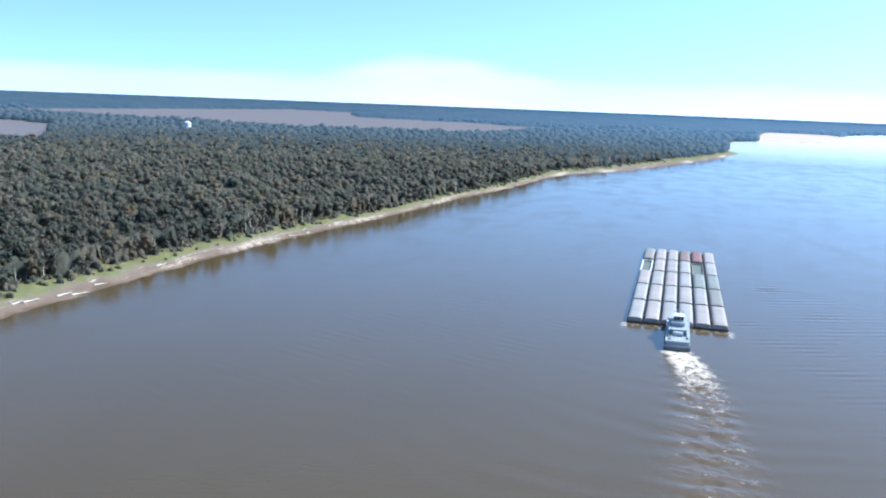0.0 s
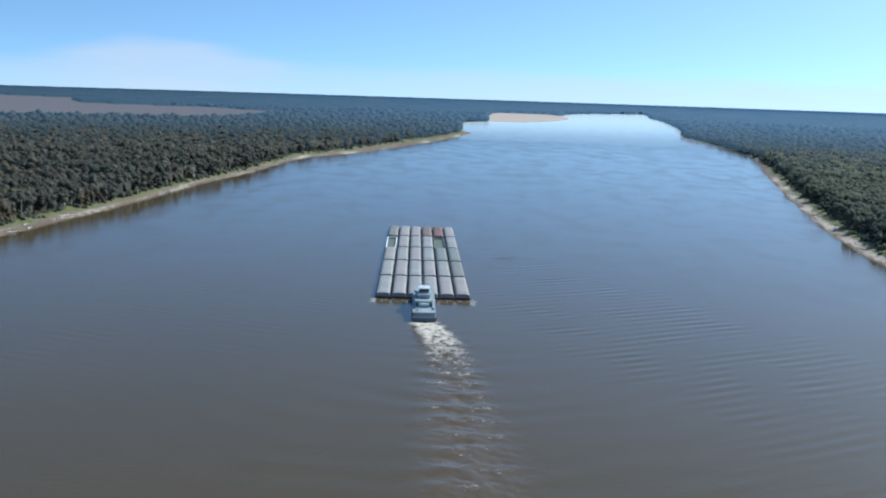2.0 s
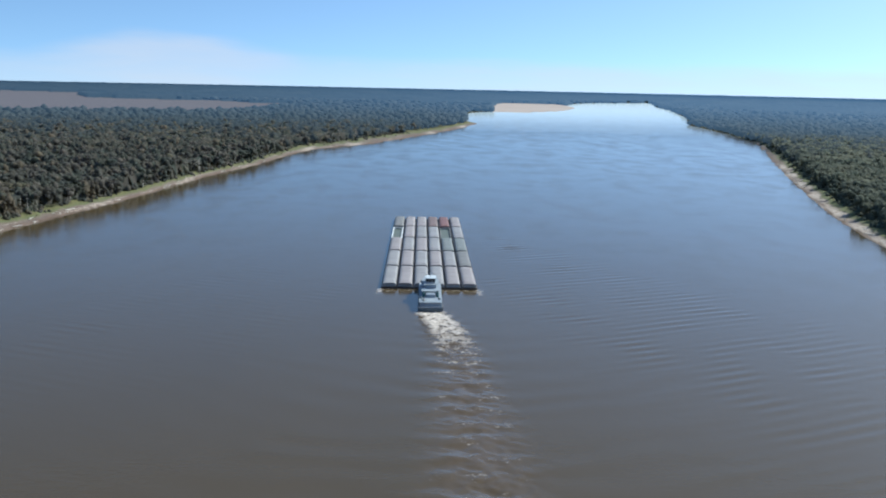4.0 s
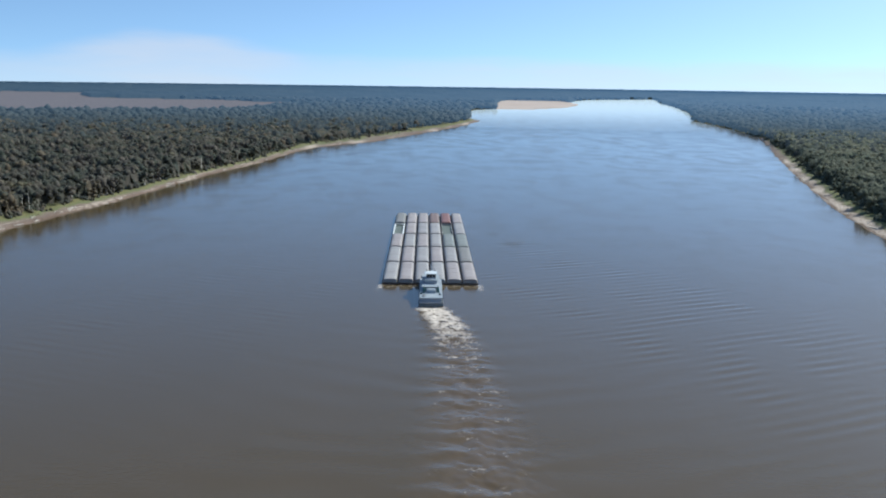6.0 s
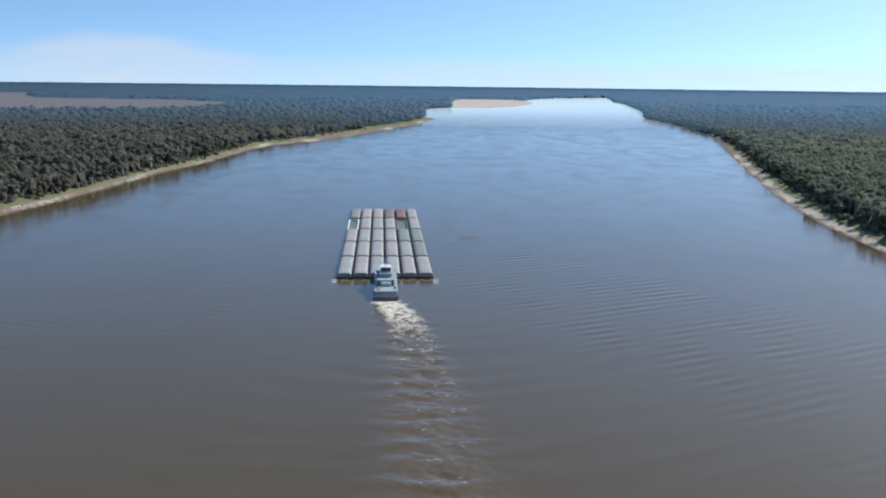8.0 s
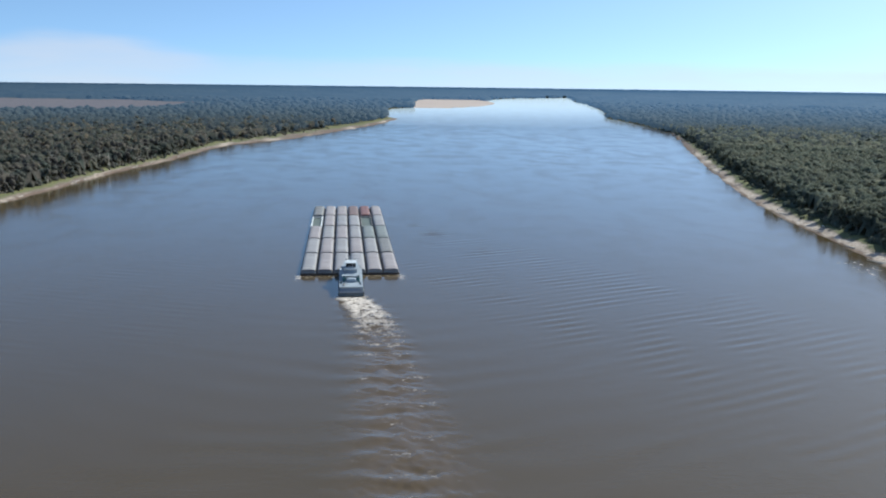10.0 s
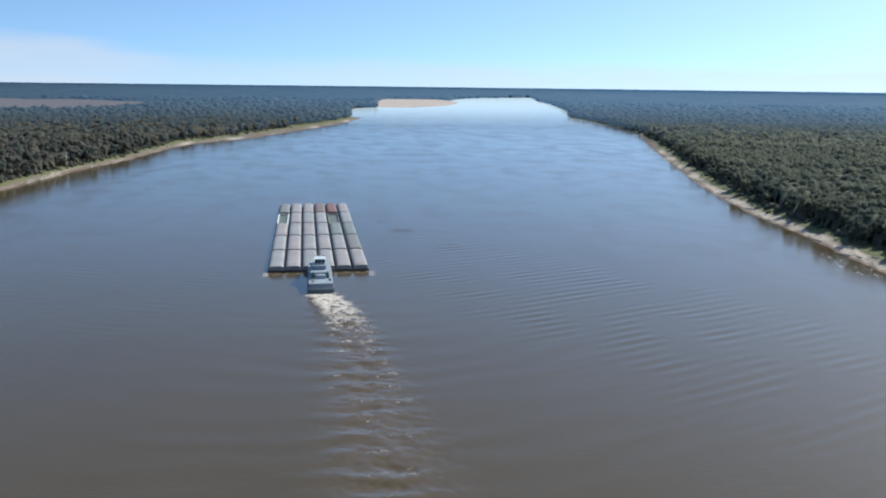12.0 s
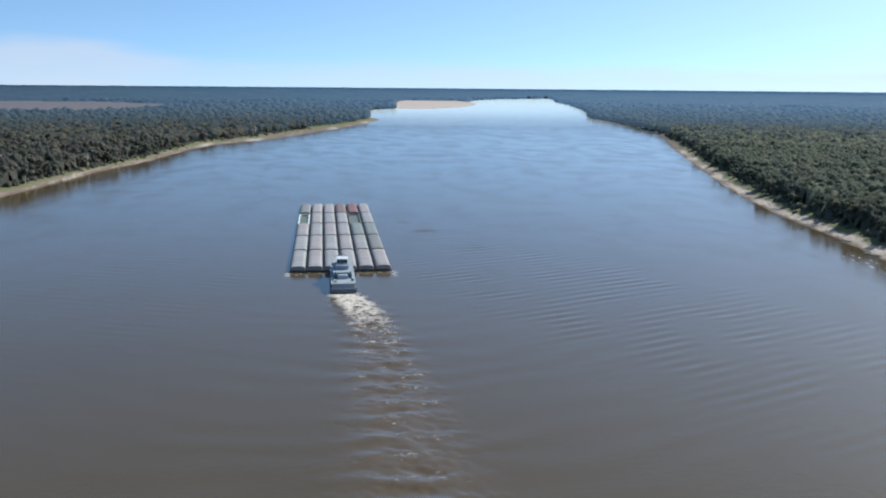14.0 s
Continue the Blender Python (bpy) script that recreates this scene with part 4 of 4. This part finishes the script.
def understory(name, side, material, label):
    """Closed lower storey below the tall crowns: an uneven sheet of leaves from bank to distance."""
    bearings = np.arange(-46, -1, 0.33) if side < 0 else np.arange(2, 42, 0.33)
    radii = np.array(spread((400, 2600, 1.0062)))
    d, a = np.meshgrid(radii, np.radians(bearings), indexing="ij")
    rng = np.random.RandomState(77)
    d = d * (1 + rng.uniform(-0.0025, 0.0025, d.shape))
    a = a + np.radians(rng.uniform(-0.13, 0.13, a.shape))
    x, y = (REF[0] + d * np.sin(a)).ravel(), (REF[1] + d * np.cos(a)).ravel()
    s0, m0 = inland(x, y)
    wooded = (s0 > m0 * 1.02 + 5) & ~inside(FIELD, x, y) & ~inside(SMALL_FIELD, x, y)
    z = ground_height(s0, m0) + np.where(wooded, np.where(side > 0, 14.5, 13.0) + 2.2 * wobble(x, y, 24, 81) + rng.uniform(-2.6, 2.6, x.shape), 0.0)
    nr, na = d.shape
    i, j = np.meshgrid(np.arange(nr - 1), np.arange(na - 1), indexing="ij")
    quads = np.stack([i * na + j, (i + 1) * na + j, (i + 1) * na + j + 1, i * na + j + 1], -1).reshape(-1, 4)
    quads = quads[wooded[quads].sum(1) >= 2]
    used, flat = np.unique(quads, return_inverse=True)
    me = mesh_of(name, np.stack([x, y, z], -1)[used], flat.reshape(-1, 4), material, False)
    return tagged(new(name, me), label, "trees", kind="stuff")


def tree_size(x, y, seed):
    rng = np.random.RandomState(seed)
    right = x > 250
    h = np.where(right, rng.uniform(18, 22.5, len(x)), 13 + 14 * rng.rand(len(x)) ** 1.3)
    s0, m0 = inland(x, y)
    h = h * np.where(right, np.clip(0.78 + 0.22 * (s0 - m0) / 22, 0.74, 1.0), np.clip(0.78 + 0.22 * (s0 - m0) / 40, 0.7, 1.0))
    return h * (1 + 0.14 * wobble(x, y, 130, 47))


NEAR_SET = [crown_of(100 + i, 10, 1, 200, 0.031, 1.0 + 0.12 * (i % 3 - 1)) for i in range(10)]
MID_SET = [crown_of(200 + i, 4, 1, 46, 0.044, 1.1) for i in range(10)]
LOW_SET = [crown_of(300 + i, 1, 1, 9, 0.10, 1.9) for i in range(8)]
FAR_SET = [crown_of(350 + i, 1, 1, 0, 0.07, 2.4) for i in range(8)]
BUSH_SET = [crown_of(370 + i, 2, 1, 16, 0.10, 2.6) for i in range(6)]

understory("understory_west", -1, M_LEAF_L, "brown and olive understory closing the gaps between the trees")
understory("understory_east", 1, M_LEAF_R, "green understory closing the gaps between the willows")

# trees along the banks, one by one
x, y, g, off, margin = scatter(9.2, 300, 900, 1)
h = tree_size(x, y, 2)
single = (off < 19) & (((x < 0) & (y > -160) & (y < 560)) | ((x > 0) & (y > -70) & (y < 640)))
order = np.flatnonzero(single)[:290]
alone = np.zeros(len(x), bool)
alone[order] = True
TRUNKS = [trunk_mesh(400 + i) for i in range(4)]
CROWNS = {}
for side, mat in (("left", M_LEAF_ONE_L), ("right", M_LEAF_ONE_R)):
    CROWNS[side] = [mesh_of("crown", v, f, mat, True) for v, f in NEAR_SET]
rng = np.random.RandomState(5)
for i in order:
    side = "left" if x[i] < 0 else "right"
    tree = new("tree")
    s0, m0 = inland(x[i:i + 1], y[i:i + 1])
    tree.location = (x[i], y[i], float(ground_height(s0, m0)[0]))
    small = rng.uniform(0.8, 1.2) if side == "left" else rng.uniform(0.88, 1.08)
    tall = h[i] * small
    broad = tall * (1.25 if side == "left" else 1.4)
    tree.scale = (broad, broad, tall)
    tree.rotation_euler = (0, 0, rng.uniform(0, 6.28))
    tagged(tree, "autumn riverside tree with thinning brown-green leaves" if side == "left" else "olive green willow tree on the river bank",
           "tree", "trees on the west bank" if side == "left" else "trees on the east bank")
    part("trunk", TRUNKS[rng.randint(4)], None, tree)
    part("crown", CROWNS[side][rng.randint(len(NEAR_SET))], None, tree)
rest = ~alone
for name, cond, mat, label in (("woods_west", x < 0, M_LEAF_L, "mixed autumn woodland, brown, olive and dark green crowns"),
                               ("woods_east", x > 0, M_LEAF_R, "dense olive green willow and cottonwood woodland")):
    k = rest & cond
    tile(name, x[k], y[k], h[k], h[k] * np.where(x[k] > 0, 1.45, 1.25), NEAR_SET, mat, label, 6, True)
x, y, g, off, margin = scatter(10.2, 900, 1600, 3)
h = tree_size(x, y, 4)
for name, cond, mat, label in (("woods_west", x < 0, M_LEAF_L, "mixed autumn woodland, brown, olive and dark green crowns"),
                               ("woods_east", x > 0, M_LEAF_R, "dense olive green willow and cottonwood woodland")):
    tile(name, x[cond], y[cond], h[cond], h[cond] * np.where(x[cond] > 0, 1.6, 1.5), MID_SET, mat, label, 7, True)
x, y, g, off, margin = scatter(13.0, 1600, 2600, 5)
h = tree_size(x, y, 6)
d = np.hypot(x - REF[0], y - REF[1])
# with distance more trees take the material that has haze painted in
hazed = np.random.RandomState(14).rand(len(x)) < (d - 1450) / 1100
for name, cond, mat, label in (("woods_west", (x < 400) & ~hazed, M_LEAF_L, "mixed autumn woodland, brown, olive and dark green crowns"),
                               ("woods_east", (x > 400) & ~hazed, M_LEAF_R, "dense olive green willow and cottonwood woodland"),
                               ("distant_woods", hazed, M_FAR, "hazy blue-green woodland beyond the bend")):
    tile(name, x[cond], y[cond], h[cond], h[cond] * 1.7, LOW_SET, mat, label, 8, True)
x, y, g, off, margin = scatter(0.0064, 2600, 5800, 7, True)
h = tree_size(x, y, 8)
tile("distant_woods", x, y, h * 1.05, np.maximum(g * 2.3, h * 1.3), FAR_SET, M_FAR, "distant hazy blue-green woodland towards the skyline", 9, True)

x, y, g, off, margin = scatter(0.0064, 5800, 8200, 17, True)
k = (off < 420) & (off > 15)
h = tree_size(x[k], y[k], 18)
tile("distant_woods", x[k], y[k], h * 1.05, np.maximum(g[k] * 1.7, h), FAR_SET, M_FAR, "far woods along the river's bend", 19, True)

# pale bare trunks that show among the leaves near the west bank
rng = np.random.RandomState(15)
n = 26000
x, y = rng.uniform(-900, -120, n), rng.uniform(-180, 1500, n)
s0, m0 = inland(x, y)
ok = (s0 > m0 * 0.95) & (s0 < m0 + 160) & (rng.rand(n) < np.exp(-(s0 - m0) / 60) * 0.16)
x, y, z0 = x[ok], y[ok], ground_height(s0, m0)[ok]
turn, tall = rng.uniform(0, 6.28, len(x)), rng.uniform(10, 20, len(x))
top = np.stack([x + rng.uniform(-1, 1, len(x)), y + rng.uniform(-1, 1, len(x)), z0 + tall], -1)
feet = [np.stack([x + 0.34 * np.cos(turn + k * 2.094), y + 0.34 * np.sin(turn + k * 2.094), z0 - 0.5], -1) for k in range(3)]
places = np.stack([*feet, top], 1).reshape(-1, 3)
sides = np.array([(0, 1, 3), (1, 2, 3), (2, 0, 3)])
faces = (sides[None] + 4 * np.arange(len(x))[:, None, None]).reshape(-1, 3)
tagged(new("bare_trunks", mesh_of("bare_trunks", places, faces, M_SNAG)), "pale bare trunks standing among the bankside woods", "trees", kind="stuff")

# willow scrub along the foot of the woods
rng = np.random.RandomState(12)
n = 90000
x, y = rng.uniform(-480, 1000, n), rng.uniform(-180, 1800, n)
s0, m0 = inland(x, y)
t = s0 / m0
ok = (t > np.where(x < 250, 0.62, 0.80) + 0.25 * wobble(x, y, 45, 61)) & (t < 1.12) & (s0 > 2) & (rng.rand(n) < np.clip((t - 0.4) * 1.7, 0.12, 1))
x, y, t = x[ok], y[ok], t[ok]
h = rng.uniform(2.0, 5.0, len(x)) * np.clip(t * 1.5 - 0.3, 0.4, 1.4)
for cond, mat, label in ((x < 250, M_LEAF_L, "low willow scrub and weeds along the wooded bank"), (x >= 250, M_LEAF_R, "low green willow scrub along the sandy bank")):
    tile("scrub", x[cond], y[cond], h[cond], h[cond] * 1.3, BUSH_SET, mat, label, 13)


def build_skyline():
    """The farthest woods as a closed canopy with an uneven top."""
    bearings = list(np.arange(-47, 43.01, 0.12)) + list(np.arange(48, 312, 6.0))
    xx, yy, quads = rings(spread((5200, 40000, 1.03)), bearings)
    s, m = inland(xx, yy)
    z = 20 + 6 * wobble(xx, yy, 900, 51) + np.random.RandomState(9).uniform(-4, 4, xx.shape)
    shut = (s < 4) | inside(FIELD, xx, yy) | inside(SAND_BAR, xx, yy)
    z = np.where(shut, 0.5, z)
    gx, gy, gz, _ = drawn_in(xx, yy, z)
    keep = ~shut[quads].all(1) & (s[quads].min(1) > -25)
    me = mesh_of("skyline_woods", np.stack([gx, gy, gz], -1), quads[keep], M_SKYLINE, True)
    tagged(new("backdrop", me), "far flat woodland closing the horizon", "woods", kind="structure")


build_skyline()


# ---- things on the banks ----
def build_silo():
    # the tank is made oversized and white to stand for a bright glare
    tx, ty, tz, s = (float(q[0]) for q in drawn_in(np.array([-1423.0]), np.array([1765.0]), np.array([5.5])))
    silo = new("glare_tank")
    silo.location = (tx, ty, tz)
    tagged(silo, "white tank over the woods, sized up to stand for a glare", "tank")
    bm = bmesh.new()
    rod(bm, (0, 0, 0), (0, 0, 37), 10.5, n=32)
    part("shell", bm, M_ROOF, silo)
    bm = bmesh.new()
    rod(bm, (0, 0, 37), (0, 0, 41.5), 10.9, 1.0, 32)
    part("roof", bm, M_ROOF, silo)
    bm = bmesh.new()
    for k in range(28):
        box(bm, 10.45, 10.7, -0.4, 0.4, 0.8 * k + 1, 0.8 * k + 1.1)
    part("ladder", bm, M_STEEL, silo)


def build_sign():
    sign = new("river_sign")
    sign.location = (-290, 1115, 3.6)
    tagged(sign, "white river marker board on two posts on the bank", "sign")
    for x in (-1.6, 1.6):
        bm = bmesh.new()
        rod(bm, (x, 0, -1.5), (x, 0, 6), 0.16)
        part("post", bm, M_STEEL, sign)
    bm = bmesh.new()
    box(bm, -2.4, 2.4, -0.25, -0.12, 3.0, 6.4, 0.04)
    part("board", bm, M_ROOF, sign)


build_silo()
build_sign()


def build_log(x, y, length, turn, seed):
    """A stranded tree trunk with broken limbs."""
    rng = np.random.RandomState(seed)
    s0, m0 = inland(np.array([x]), np.array([y]))
    bm = bmesh.new()
    a = Vector((0, 0, 0))
    for i in range(4):
        b = a + Vector((length / 4, rng.uniform(-0.25, 0.25), rng.uniform(-0.05, 0.12)))
        rod(bm, a, b, 0.55 - 0.09 * i, 0.46 - 0.09 * i, 8)
        a = b
    for i in range(5):
        px = length * rng.uniform(0.35, 0.95)
        rod(bm, (px, 0, 0), (px + rng.uniform(0.5, 1.6), rng.uniform(-2, 2), rng.uniform(0.2, 1.4)), 0.16, 0.05, 6)
    for i in range(6):
        g = i * 1.05
        rod(bm, (0.2, 0, 0), (-0.8, math.cos(g) * 1.1, math.sin(g) * 1.1), 0.2, 0.06, 6)
    log = new("driftwood_log", mesh_from("driftwood_log", bm, M_SNAG))
    log.location = (x, y, float(ground_height(s0, m0)[0]) + 0.35)
    log.rotation_euler = (0, 0, turn)
    tagged(log, "bleached driftwood trunk stranded on the muddy shore", "driftwood", "driftwood on the shore")


rng = np.random.RandomState(21)
made = 0
while made < 46:
    if rng.rand() < 0.68:
        line, sign = LEFT_BANK[3:20], -1
    else:
        line, sign = RIGHT_BANK[10:20], 1
    k = rng.randint(len(line) - 1)
    f = rng.rand()
    px = line[k][0] * (1 - f) + line[k + 1][0] * f + sign * rng.uniform(2, 16)
    py = line[k][1] * (1 - f) + line[k + 1][1] * f
    s0, m0 = inland(np.array([px]), np.array([py]))
    if 1.5 < s0[0] < 0.7 * m0[0]:
        build_log(px, py, rng.uniform(7, 15), math.pi / 2 + rng.uniform(-0.6, 0.6), 500 + made)
        made += 1
